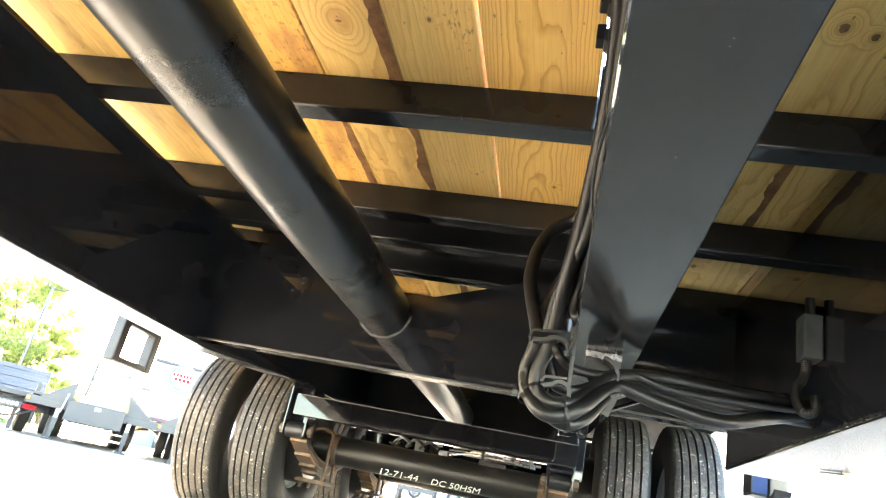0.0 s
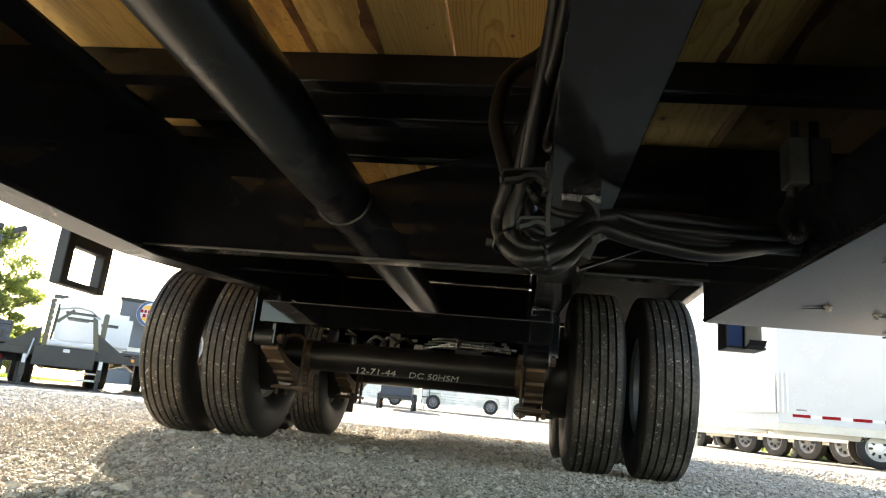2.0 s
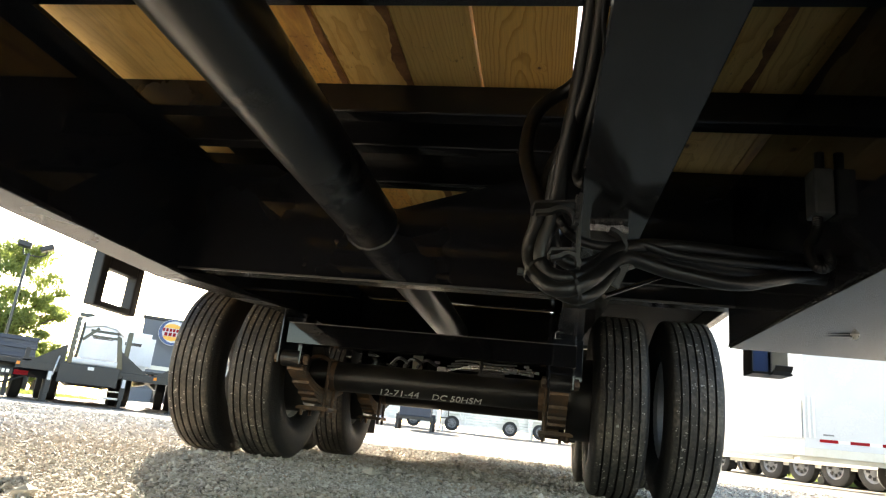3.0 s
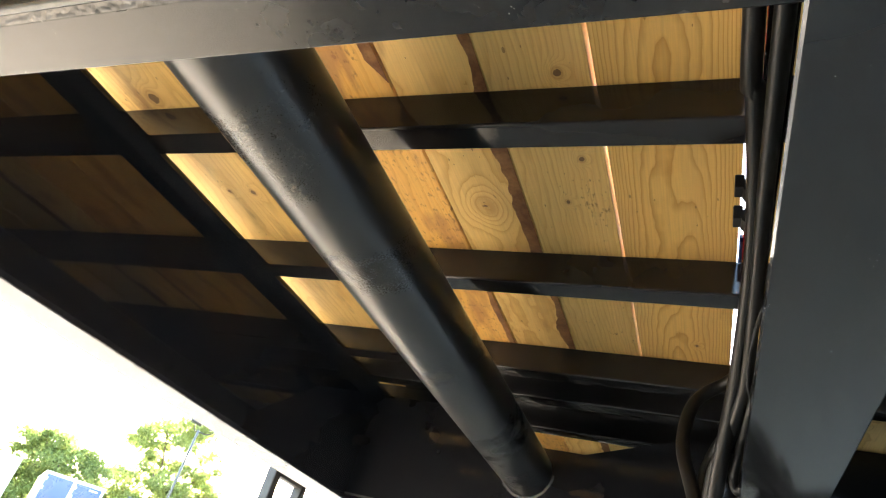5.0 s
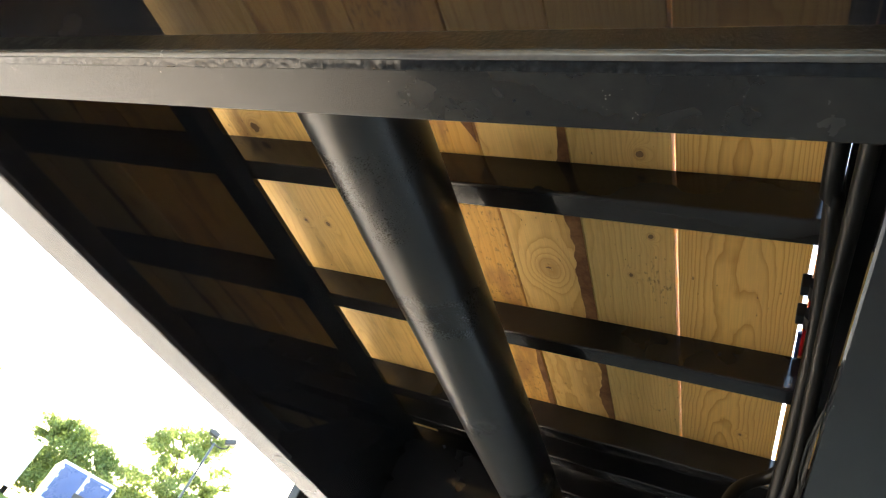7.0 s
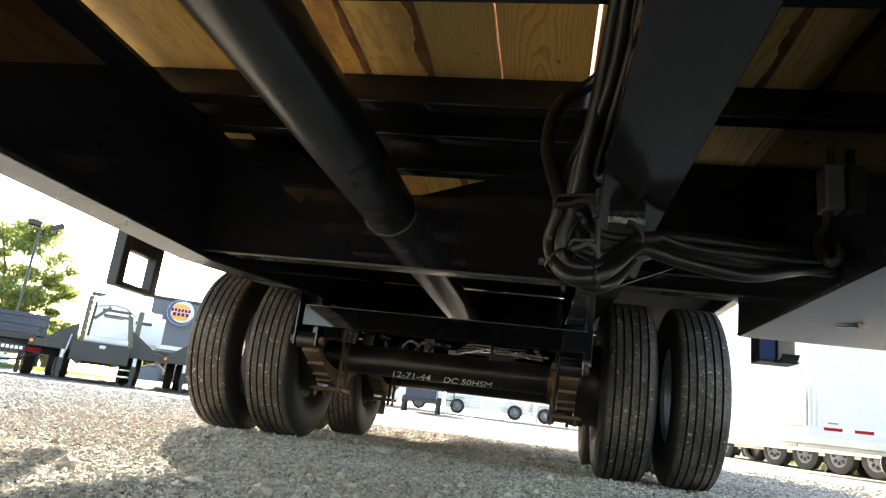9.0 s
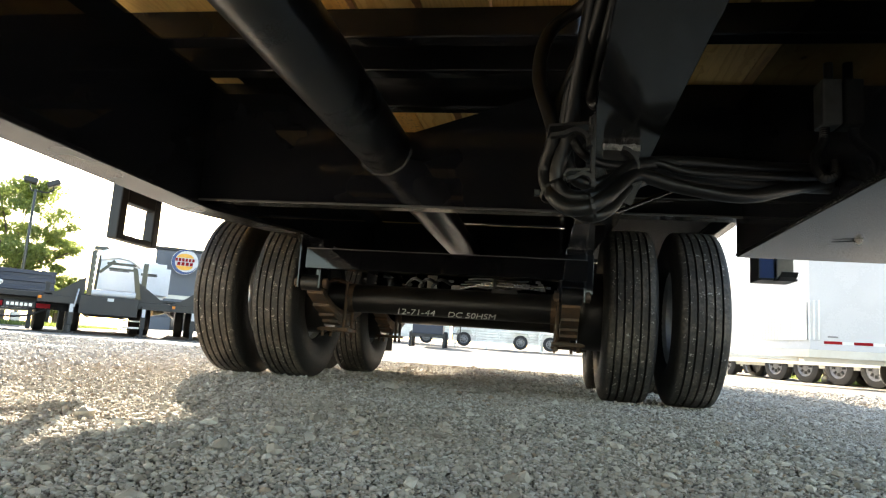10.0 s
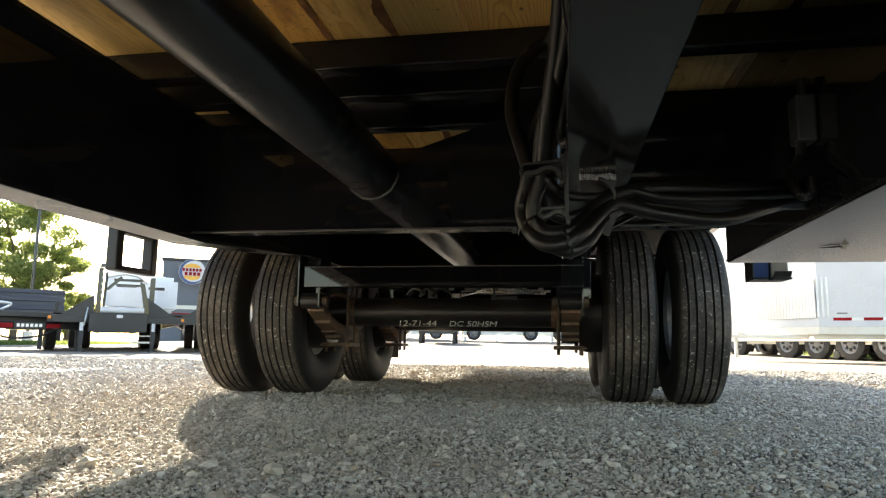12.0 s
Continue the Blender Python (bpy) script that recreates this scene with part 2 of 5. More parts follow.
    base = mix(m, 1.0, base, tint, "MULTIPLY")
    fibre = grain(1.0, (260.0, 7.0, 1.0), 4.0)
    base = mix(m, ramp(m, fibre, [(0.40, (0, 0, 0)), (0.75, (0.35, 0.35, 0.35))]), base, (0.48, 0.28, 0.10))
    drift = grain(1.0, (12.0, 0.9, 1.0))
    base = mix(m, ramp(m, drift, [(0.48, (0, 0, 0)), (0.78, (0.45, 0.45, 0.45))]), base, (0.66, 0.40, 0.15))
    rim = ramp(m, eyes, [(0.55, (0, 0, 0)), (0.74, (0.55, 0.55, 0.55)), (0.86, (0.25, 0.25, 0.25))])
    base = mix(m, rim, base, (0.50, 0.24, 0.07))
    base = mix(m, ramp(m, mth(m, "ADD", eyes, mth(m, "MULTIPLY", grain(1.0, (90.0, 90.0, 1.0), 3.0), 0.25)), [(0.98, (0, 0, 0)), (1.05, (0.85, 0.85, 0.85))]), base, (0.14, 0.06, 0.025))
    stain = grain(1.0, (15.0, 3.4, 1.0), 7.0)
    base = mix(m, ramp(m, stain, [(stain_from, (0, 0, 0)), (stain_from + 0.10, (0.75, 0.75, 0.75))]), base, (0.40, 0.19, 0.06))
    mould = mth(m, "MULTIPLY", grain(1.0, (130.0, 60.0, 1.0), 8.0), mth(m, "ADD", grain(1.0, (5.0, 4.0, 1.0)), 0.42))
    if style == "rift":
        mould = mth(m, "ADD", mould, mth(m, "MULTIPLY", mth(m, "ADD", spot(0.272, 0.985, 0.026, 0.05), spot(0.268, 1.10, 0.018, 0.03)), 0.12))
    base = mix(m, ramp(m, mould, [(mould_from, (0, 0, 0)), (mould_from + 0.12, (0.7, 0.7, 0.7))]), base, (0.22, 0.105, 0.035))
    v = node(m, "ShaderNodeTexVoronoi", Scale=1.0)
    mp = node(m, "ShaderNodeMapping")
    mp.inputs["Scale"].default_value = (62.0, 24.0, 0.001)
    wire(m, vec, mp.inputs["Vector"])
    wire(m, mp.outputs["Vector"], v.inputs["Vector"])
    fleck = mth(m, "LESS_THAN", v.outputs["Distance"], mth(m, "MULTIPLY", mth(m, "MAXIMUM", mth(m, "SUBTRACT", grain(1.0, (9.0, 7.0, 1.0)), 0.5), 0.0), 0.7))
    base = mix(m, mth(m, "MULTIPLY", fleck, 0.7), base, (0.24, 0.11, 0.035))
    wire(m, base, bsdf(m).inputs["Base Color"])
    bump(m, mth(m, "ADD", mth(m, "MULTIPLY", rings, 0.2), fibre), 0.25, 0.002)
    return m


def stone_material():
    m = mat("limestone_gravel", (0.42, 0.4, 0.37), 0.85)
    g = node(m, "ShaderNodeNewGeometry")
    tone = ramp(m, g.outputs["Random Per Island"], [(0.0, (0.22, 0.195, 0.165)), (0.25, (0.46, 0.415, 0.35)), (0.6, (0.65, 0.595, 0.51)), (0.88, (0.83, 0.78, 0.695)), (0.96, (0.62, 0.53, 0.42)), (1.0, (0.44, 0.30, 0.19))])
    dirt = noise_tex(m, 0.9, 4.0)
    tone = mix(m, ramp(m, dirt, [(0.42, (0, 0, 0)), (0.68, (0.7, 0.7, 0.7))]), tone, (0.48, 0.39, 0.29))
    fine = noise_tex(m, 160.0, 4.0)
    wire(m, mix(m, mth(m, "MULTIPLY", fine, 0.4), tone, (0.30, 0.265, 0.22)), bsdf(m).inputs["Base Color"])
    bump(m, fine, 0.4, 0.002)
    return m


def ground_material():
    m = mat("gravel_ground", (0.4, 0.38, 0.35), 0.9)
    v = node(m, "ShaderNodeTexVoronoi", Scale=62.0)
    wire(m, coords(m), v.inputs["Vector"])
    g = ramp(m, v.outputs["Color"], [(0.0, (0.15, 0.135, 0.115)), (0.5, (0.34, 0.315, 0.28)), (1.0, (0.54, 0.515, 0.47))])
    # Cells darken towards their rims: crevice shade put into the colour.
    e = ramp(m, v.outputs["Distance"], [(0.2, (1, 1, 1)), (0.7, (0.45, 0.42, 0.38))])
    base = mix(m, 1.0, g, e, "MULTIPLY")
    big = noise_tex(m, 0.9, 6.0)
    base = mix(m, ramp(m, big, [(0.45, (0, 0, 0)), (0.7, (0.5, 0.5, 0.5))]), base, (0.37, 0.32, 0.26))
    wire(m, base, bsdf(m).inputs["Base Color"])
    bump(m, mth(m, "SUBTRACT", 1.0, v.outputs["Distance"]), 0.8, 0.012)
    return m


def leaf_material(name, a, b):
    m = mat(name, a, 0.55)
    g = node(m, "ShaderNodeNewGeometry")
    wire(m, ramp(m, g.outputs["Random Per Island"], [(0.0, a), (1.0, b)]), bsdf(m).inputs["Base Color"])
    tr = node(m, "ShaderNodeBsdfTranslucent")
    wire(m, ramp(m, g.outputs["Random Per Island"], [(0.0, (0.20, 0.26, 0.06)), (1.0, (0.34, 0.40, 0.11))]), tr.inputs["Color"])
    ms = node(m, "ShaderNodeMixShader")
    ms.inputs[0].default_value = 0.38
    wire(m, bsdf(m).outputs[0], ms.inputs[1])
    wire(m, tr.outputs[0], ms.inputs[2])
    wire(m, ms.outputs[0], m.node_tree.nodes["Material Output"].inputs["Surface"])
    return m


TYRE = tyre_material()
WOODS = [wood_material("plain", "plain", (1.0, 0.97, 0.92)), wood_material("amber", "plain", (0.95, 0.84, 0.68), 0.51), wood_material("knotty", "knotty", (1.0, 0.98, 0.95), 0.62, 0.66),
         wood_material("rift", "rift", (0.97, 0.96, 0.95), 0.66, 0.62), wood_material("arched", "arched", (0.98, 0.92, 0.80), 0.64, 0.70), wood_material("stained", "plain", (0.92, 0.76, 0.52), 0.49, 0.53)]
PLANK_WOOD = {-0.190: 5, -0.022: 2, 0.141: 3, 0.306: 4, -0.395: 1, -0.668: 0, 0.660: 0, 0.808: 2}
BARKEDGE = worn("bark_wane", (0.16, 0.065, 0.022), (0.34, 0.17, 0.07), 0.7, 0.9, scale=22.0, fine=140.0, bumps=0.6, dist=0.003)
STONE = stone_material()
GROUND = ground_material()
LEAF = leaf_material("sunlit_leaf", (0.09, 0.13, 0.03), (0.20, 0.25, 0.07))
GRASS = leaf_material("grass_blade", (0.06, 0.11, 0.02), (0.12, 0.18, 0.03))


# ---------------------------------------------------------------- mesh helpers
def finish(bm, name, material, smooth=False):
    bmesh.ops.recalc_face_normals(bm, faces=bm.faces)
    me = bpy.data.meshes.new(name)
    bm.to_mesh(me)
    bm.free()
    me.materials.append(material)
    if smooth:
        me.shade_smooth()
        me.set_sharp_from_angle(angle=radians(38))
    return me


def part(name, bm, material, parent=None, label="", smooth=False):
    ob = new(name, finish(bm, name, material, smooth))
    if parent is not None:
        ob.parent = parent
    if label:
        ob["label"] = label
    return ob


def thing(name, label, category, group="", at=(0, 0, 0), turn=0.0):
    ob = new(name)
    ob.matrix_world = pose(*at, 0, 0, turn)
    return tagged(ob, label, category, group)


def box(bm, x0, x1, y0, y1, z0, z1, bevel=0.0, m=None):
    r = bmesh.ops.create_cube(bm, size=1.0)
    vs = r["verts"]
    t = Matrix.Translation(((x0 + x1) / 2, (y0 + y1) / 2, (z0 + z1) / 2)) @ Matrix.Diagonal((x1 - x0, y1 - y0, z1 - z0, 1))
    bmesh.ops.transform(bm, matrix=(m @ t) if m else t, verts=vs)
    if bevel:
        es = list({e for v in vs for e in v.link_edges})
        bmesh.ops.bevel(bm, geom=es, offset=bevel, segments=2, affect="EDGES", profile=0.5)
    return bm


def boxes(rows, bevel=0.0):
    bm = bmesh.new()
    for r in rows:
        box(bm, *r, bevel=bevel)
    return bm


def cyl(bm, a, b, r, r2=None, seg=20, caps=True):
    a, b = Vector(a), Vector(b)
    t = Matrix.Translation((a + b) / 2) @ (b - a).to_track_quat("Z", "Y").to_matrix().to_4x4()
    bmesh.ops.create_cone(bm, cap_ends=caps, segments=seg, radius1=r, radius2=r if r2 is None else r2, depth=(b - a).length, matrix=t)
    return bm


def prism(pts, axis, a, b):
    """A closed outline of (u, v) pairs drawn out along an axis from a to b."""
    bm = bmesh.new()
    put = {"x": lambda u, v, w: (w, u, v), "y": lambda u, v, w: (u, w, v), "z": lambda u, v, w: (u, v, w)}[axis]
    lo = [bm.verts.new(put(u, v, a)) for u, v in pts]
    hi = [bm.verts.new(put(u, v, b)) for u, v in pts]
    n = len(pts)
    bm.faces.new(lo)
    bm.faces.new(hi)
    for i in range(n):
        bm.faces.new((lo[i], lo[(i + 1) % n], hi[(i + 1) % n], hi[i]))
    return bm


def lathe(profile, seg=48):
    """A closed profile of (x, radius) turned round the x axis."""
    bm = bmesh.new()
    rings = []
    for i in range(seg):
        a = 2 * math.pi * i / seg
        rings.append([bm.verts.new((x, r * math.cos(a), r * math.sin(a))) for x, r in profile])
    n = len(profile)
    for i in range(seg):
        p, q = rings[i], rings[(i + 1) % seg]
        for j in range(n):
            bm.faces.new((p[j], p[(j + 1) % n], q[(j + 1) % n], q[j]))
    return bm


def smooth_path(points, step=6):
    """Catmull-Rom points through the given ones."""
    ps = [Vector(p) for p in points]
    ps = [ps[0] * 2 - ps[1]] + ps + [ps[-1] * 2 - ps[-2]]
    out = []
    for i in range(1, len(ps) - 2):
        a, b, c, d = ps[i - 1 : i + 3]
        for k in range(step):
            t = k / step
            out.append(0.5 * ((2 * b) + (c - a) * t + (2 * a - 5 * b + 4 * c - d) * t * t + (3 * b - a - 3 * c + d) * t ** 3))
    return out + [ps[-2]]


def pipe(points, r, seg=10, step=6, ribs=0.0):
    """A round hose along a smooth path; ribs give it a corrugated skin."""
    path = smooth_path(points, step)
    bm = bmesh.new()
    rings, side = [], Vector((0.3, 0.2, 1)).normalized()
    for i, p in enumerate(path):
        d = (path[min(i + 1, len(path) - 1)] - path[max(i - 1, 0)]).normalized()
        side = (side - d * side.dot(d)).normalized()
        up = d.cross(side)
        rr = r * (1 + (ribs if i % 2 else 0))
        rings.append([bm.verts.new(p + (side * math.cos(2 * math.pi * k / seg) + up * math.sin(2 * math.pi * k / seg)) * rr) for k in range(seg)])
    for p, q in zip(rings, rings[1:]):
        for k in range(seg):
            bm.faces.new((p[k], p[(k + 1) % seg], q[(k + 1) % seg], q[k]))
    bm.faces.new(rings[0])
    bm.faces.new(rings[-1])
    return bm


def merge(*bms):
    out = bmesh.new()
    for b in bms:
        me = bpy.data.meshes.new("tmp")
        b.to_mesh(me)
        b.free()
        out.from_mesh(me)
        bpy.data.meshes.remove(me)
    return out


# ---------------------------------------------------------------- ground
def rise(x, y):
    """The yard climbs a little towards the stock trailers at the back."""
    return 0.021 * max(0.0, min(y, 60.0) - 16.0) * max(0.0, min(1.0, (x + 24.0) / 12.0)) * max(0.0, min(1.0, (14.0 - x) / 12.0))


def ground_sheet():
    bm = bmesh.new()
    xs = [-900, -60, -24, -18, -12, -9, -5] + [-3 + 0.15 * i for i in range(41)] + [5, 9, 14, 20, 60, 900]
    ys = [-900, -40, -8, -3] + [-1 + 0.15 * i for i in range(55)] + [9, 14, 16, 22, 40, 60, 900]
    grid = []
    for y in ys:
        row = []
        for x in xs:
            z = 0.012 * noise.noise((x * 1.3, y * 1.3, 0)) if abs(x) < 5 and -3 < y < 9 else rise(x, y)
            row.append(bm.verts.new((x, y, z - 0.009)))
        grid.append(row)
    for a, b in zip(grid, grid[1:]):
        for i in range(len(a) - 1):
            bm.faces.new((a[i], a[i + 1], b[i + 1], b[i]))
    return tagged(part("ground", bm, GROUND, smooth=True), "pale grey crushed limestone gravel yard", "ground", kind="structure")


ground_sheet()


def gravel_field(bands):
    """Loose crushed stones: one mesh of small uneven solids lying in the ground sheet."""
    rng = np.random.default_rng(4)
    ico = bmesh.new()
    bmesh.ops.create_icosphere(ico, subdivisions=1, radius=1.0)
    ball = np.array([v.co for v in ico.verts])
    ball_tri = np.array([[v.index for v in f.verts] for f in ico.faces])
    ico.free()
    octa = np.array([(1, 0, 0), (-1, 0, 0), (0, 1, 0), (0, -1, 0), (0, 0, 1), (0, 0, -1)], float)
    octa_tri = np.array([(0, 2, 4), (2, 1, 4), (1, 3, 4), (3, 0, 4), (2, 0, 5), (1, 2, 5), (3, 1, 5), (0, 3, 5)])
    verts, faces, count = [], [], 0
    for x0, x1, y0, y1, gap, size in bands:
        base, tri = (ball, ball_tri) if y0 < 1.5 and x0 > -1 else (octa, octa_tri)
        nx, ny = int((x1 - x0) / gap), int((y1 - y0) / gap)
        n = nx * ny
        gx, gy = np.meshgrid(np.arange(nx), np.arange(ny))
        px = x0 + (gx.ravel() + rng.uniform(-0.2, 1.2, n)) * gap
        py = y0 + (gy.ravel() + rng.uniform(-0.2, 1.2, n)) * gap
        s = size * (0.5 + rng.gamma(1.6, 0.36, n))
        s *= np.where(rng.uniform(0, 1, n) < 0.012, 2.4 if len(base) > 6 else 1.3, 1.0)
        p = base[None] * (1 + rng.uniform(-0.42, 0.36, (n, len(base), 1)))
        p = p * (s[:, None, None] * np.stack([np.ones(n), rng.uniform(0.65, 1.0, n), rng.uniform(0.45, 0.75, n)], 1)[:, None, :])
        a, b = rng.uniform(0, 6.283, n)[:, None], rng.uniform(-0.5, 0.5, n)[:, None]
        y, z = p[..., 1] * np.cos(b) - p[..., 2] * np.sin(b), p[..., 1] * np.sin(b) + p[..., 2] * np.cos(b)
        x, y = p[..., 0] * np.cos(a) - y * np.sin(a), p[..., 0] * np.sin(a) + y * np.cos(a)
        h = np.array([0.012 * noise.noise((u * 1.3, v * 1.3, 0)) for u, v in zip(px, py)]) - 0.006
        verts.append(np.stack([x + px[:, None], y + py[:, None], z + (h + s * rng.uniform(0.15, 0.55, n))[:, None]], -1).reshape(-1, 3))
        faces.append((tri[None] + (count + np.arange(n) * len(base))[:, None, None]).reshape(-1, 3))
        count += n * len(base)
    v, f = np.concatenate(verts), np.concatenate(faces)
    me = bpy.data.meshes.new("gravel")
    me.vertices.add(len(v))
    me.vertices.foreach_set("co", v.ravel().astype(np.float32))
    me.loops.add(f.size)
    me.loops.foreach_set("vertex_index", f.ravel().astype(np.int32))
    me.polygons.add(len(f))
    me.polygons.foreach_set("loop_start", np.arange(0, f.size, 3, dtype=np.int32))
    me.update(calc_edges=True)
    me.shade_flat()
    me.materials.append(STONE)
    return tagged(new("gravel", me), "loose crushed limestone stones, grey and tan", "gravel", kind="stuff")


gravel_field([
    (-0.5, 1.2, 0.62, 1.1, 0.0056, 0.0026),
    (-0.9, 1.6, 1.1, 1.7, 0.0068, 0.0031),
    (-1.5, 2.3, 1.7, 2.8, 0.0090, 0.0041),
    (-3.2, -1.5, 1.2, 2.8, 0.0125, 0.0058),
    (-3.6, 3.2, 2.8, 5.0, 0.0152, 0.0062),
    (-7.0, 5.0, 5.0, 8.0, 0.034, 0.0095),
])

# ---------------------------------------------------------------- the trailer overhead
trailer = thing("flatbed_trailer", "black gooseneck flatbed trailer with pine plank deck seen from underneath", "trailer")
BEAM_X, BEAM_Z1, DECK_Z = 0.584, 0.907, 0.985
Y0, Y1 = -2.0, 8.3
XIN = 0.530

# the beams keep their depth to the cross plate, then taper up towards the suspension
LOW = [(Y0, 0.537), (1.95, 0.537), (2.84, 0.612), (Y1, 0.612)]


def tapered_beam(cx):
    bm = bmesh.new()
    f, w, t, c = 0.056, 0.0045, 0.011, 0.002
    rings = []
    for y, z0 in LOW:
        out = [(cx - f + c, z0), (cx + f - c, z0), (cx + f, z0 + c), (cx + f, z0 + t), (cx + w, z0 + t), (cx + w, BEAM_Z1 - t), (cx + f, BEAM_Z1 - t), (cx + f, BEAM_Z1), (cx - f, BEAM_Z1), (cx - f, BEAM_Z1 - t), (cx - w, BEAM_Z1 - t), (cx - w, z0 + t), (cx - f, z0 + t), (cx - f, z0 + c)]
        rings.append([bm.verts.new((x, y, z)) for x, z in out])
    n = len(rings[0])
    for p, q in zip(rings, rings[1:]):
        for j in range(n):
            bm.faces.new((p[j], p[(j + 1) % n], q[(j + 1) % n], q[j]))
    bm.faces.new(rings[0])
    bm.faces.new(rings[-1])
    return bm


for cx in (-BEAM_X, BEAM_X):
    beam = part("main_beam", tapered_beam(cx), BLACK, trailer, "glossy black steel I-beam")
    beam.data.materials.append(FLANGE if cx > 0 else SATIN)
    for face in beam.data.polygons:
        if face.normal.z < -0.9 and face.center.z < 0.7:
            face.material_index = 1


def channel(x0, x1, y, z0, z1, depth=0.050, t=0.006):
    """A cross channel whose web faces the front and whose flanges point to the rear."""
    pts = [(y, z0), (y + depth, z0), (y + depth, z0 + t), (y + t, z0 + t), (y + t, z1 - t), (y + depth, z1 - t), (y + depth, z1), (y, z1)]
    bm = prism(pts, "x", x0, x1)
    fold = [e for e in bm.edges if abs(e.verts[0].co.x - e.verts[1].co.x) > 0.3 and all(abs(v.co.y - y) < 1e-5 and abs(v.co.z - z0) < 1e-5 for v in e.verts)]
    bmesh.ops.bevel(bm, geom=fold, offset=0.0055, segments=4, affect="EDGES", profile=0.5)
    for f in bm.faces:
        f.smooth = True
    return bm


for k in range(-5, 17):
    part("crossmember", channel(-1.25, 1.25, 0.69 + 0.457 * k, BEAM_Z1 + 0.002, DECK_Z - 0.002), CROSS, trailer, smooth=True)
part("crossmember", channel(-1.25, 0.53, 1.795, BEAM_Z1 + 0.002, DECK_Z - 0.002), CROSS, trailer, smooth=True)
# Added black sheet: stands in for the shade between the close crossmembers.
part("deck_shade_sheet", boxes([(-XIN, XIN, 1.656, 2.058, 0.9775, 0.9830)], 0.001), CROSS, trailer, "black sheet standing in for shade under the deck")
for sx in (-1, 1):
    x0, x1 = sorted((sx * 1.252, sx * 1.295))
    part("side_rail", boxes([(x0, x1, Y0, Y1, 0.826, 1.03)], 0.004), BLACK, trailer)

# Added matte sheet: puts the deck's shade over the right wheels.
part("wheel_shade_sheet", boxes([(0.645, 1.248, 2.10, 5.0, 0.898, 0.903)], 0.001), UNDERCOAT, trailer, "rough black sheet standing in for shade over the wheels")
# Added plate: blocks the sky that would show past the deck's rear.
part("end_blocker", boxes([(-1.29, 1.29, Y1, Y1 + 0.02, 0.60, 1.03)], 0.003), BLACK, trailer)

# torque tube with its weld collars
TX, TZ, TR = -0.020, 0.741, 0.075
part("torque_tube", cyl(bmesh.new(), (TX, 0.215, TZ), (TX, 3.934, TZ), TR, seg=64), TUBE, trailer, "round black steel torque tube", smooth=True)


def bead_ring(cx, cy, cz, r, a0, a1, n, size):
    rng = random.Random(7)
    pts = [(cx + (r + rng.uniform(-0.001, 0.002)) * math.cos(a0 + (a1 - a0) * i / n), cy + rng.uniform(-0.001, 0.001), cz + (r + rng.uniform(-0.001, 0.002)) * math.sin(a0 + (a1 - a0) * i / n)) for i in range(n + 1)]
    return pipe(pts, size, seg=7, step=2, ribs=0.25)


part("weld_bead", bead_ring(TX, 1.958, TZ, TR + 0.003, math.pi, 2 * math.pi, 40, 0.0045), LIP, trailer, "pale weld bead", smooth=True)


def cross_plate(y, x0, x1, top, zb=0.568, flange=0.055, t=0.009, lower=None):
    """A deep cross plate with a bottom flange; top is its upper outline from x1 back to x0."""
    web = part("cross_plate", prism([(x0, zb), (x1, zb)] + top, "y", y, y + t), BLACK, trailer, "glossy black cross plate")
    part("lower_flange", boxes([(x0, x1, y + t, y + flange, zb, zb + t)], 0.001 if lower else 0.003), lower or FLANGE, web)
    if not lower:
        # Pale strip paints in the highlight along the flange's front edge.
        part("flange_lip", boxes([(x0, x1, y - 0.009, y - 0.0005, zb - 0.001, zb + 0.006)], 0.002), LIP, web, "rounded flange edge with its sheen painted pale")
    return web


XI = BEAM_X - 0.0048
near_plate = cross_plate(0.200, -XI, XI, [(XI, 0.904), (-XI, 0.904)], zb=0.566, flange=0.058, lower=DUSTY)
part("dust_ledge", boxes([(-XI + 0.01, XI - 0.01, 0.1955, 0.1998, 0.5725, 0.598)], 0.001), PITTED, near_plate, "pitted weld ledge")
part("flange_lip", boxes([(-XI + 0.002, XI - 0.002, 0.1945, 0.1998, 0.5655, 0.5718)], 0.0015), LIP, near_plate, "pale flange edge")
cross_plate(1.955, -XI, XI, [(XI, 0.904), (0.40, 0.900), (0.05, 0.786), (-0.12, 0.778), (-0.34, 0.904), (-XI, 0.904)])
# Two plates added to block bright reflections between the beams back here.
for py in (3.935, 4.925):
    cross_plate(py, -XI, XI, [(XI, 0.904), (0.08, 0.904), (TX, 0.80), (-0.12, 0.904), (-XI, 0.904)], zb=0.66, lower=BLACK)
outer_plate = cross_plate(1.955, BEAM_X + 0.0048, 1.25, [(1.25, 0.904), (BEAM_X + 0.0048, 0.904)])
part("plate_rib", boxes([(BEAM_X + 0.058, 0.958, 1.948, 1.9545, 0.612, 0.617)], 0.001), LIP, outer_plate)
cross_plate(1.955, -1.25, -BEAM_X - 0.0048, [(-BEAM_X - 0.0048, 0.904), (-1.25, 0.904)], zb=0.80)

# ---------------------------------------------------------------- suspension and wheels
AXLE_Y, AXLE_Z, SPRING_X = (3.32, 4.42), 0.398, 0.559
GEAR_DX = 0.028  # the running gear sits a little off the frame's centre


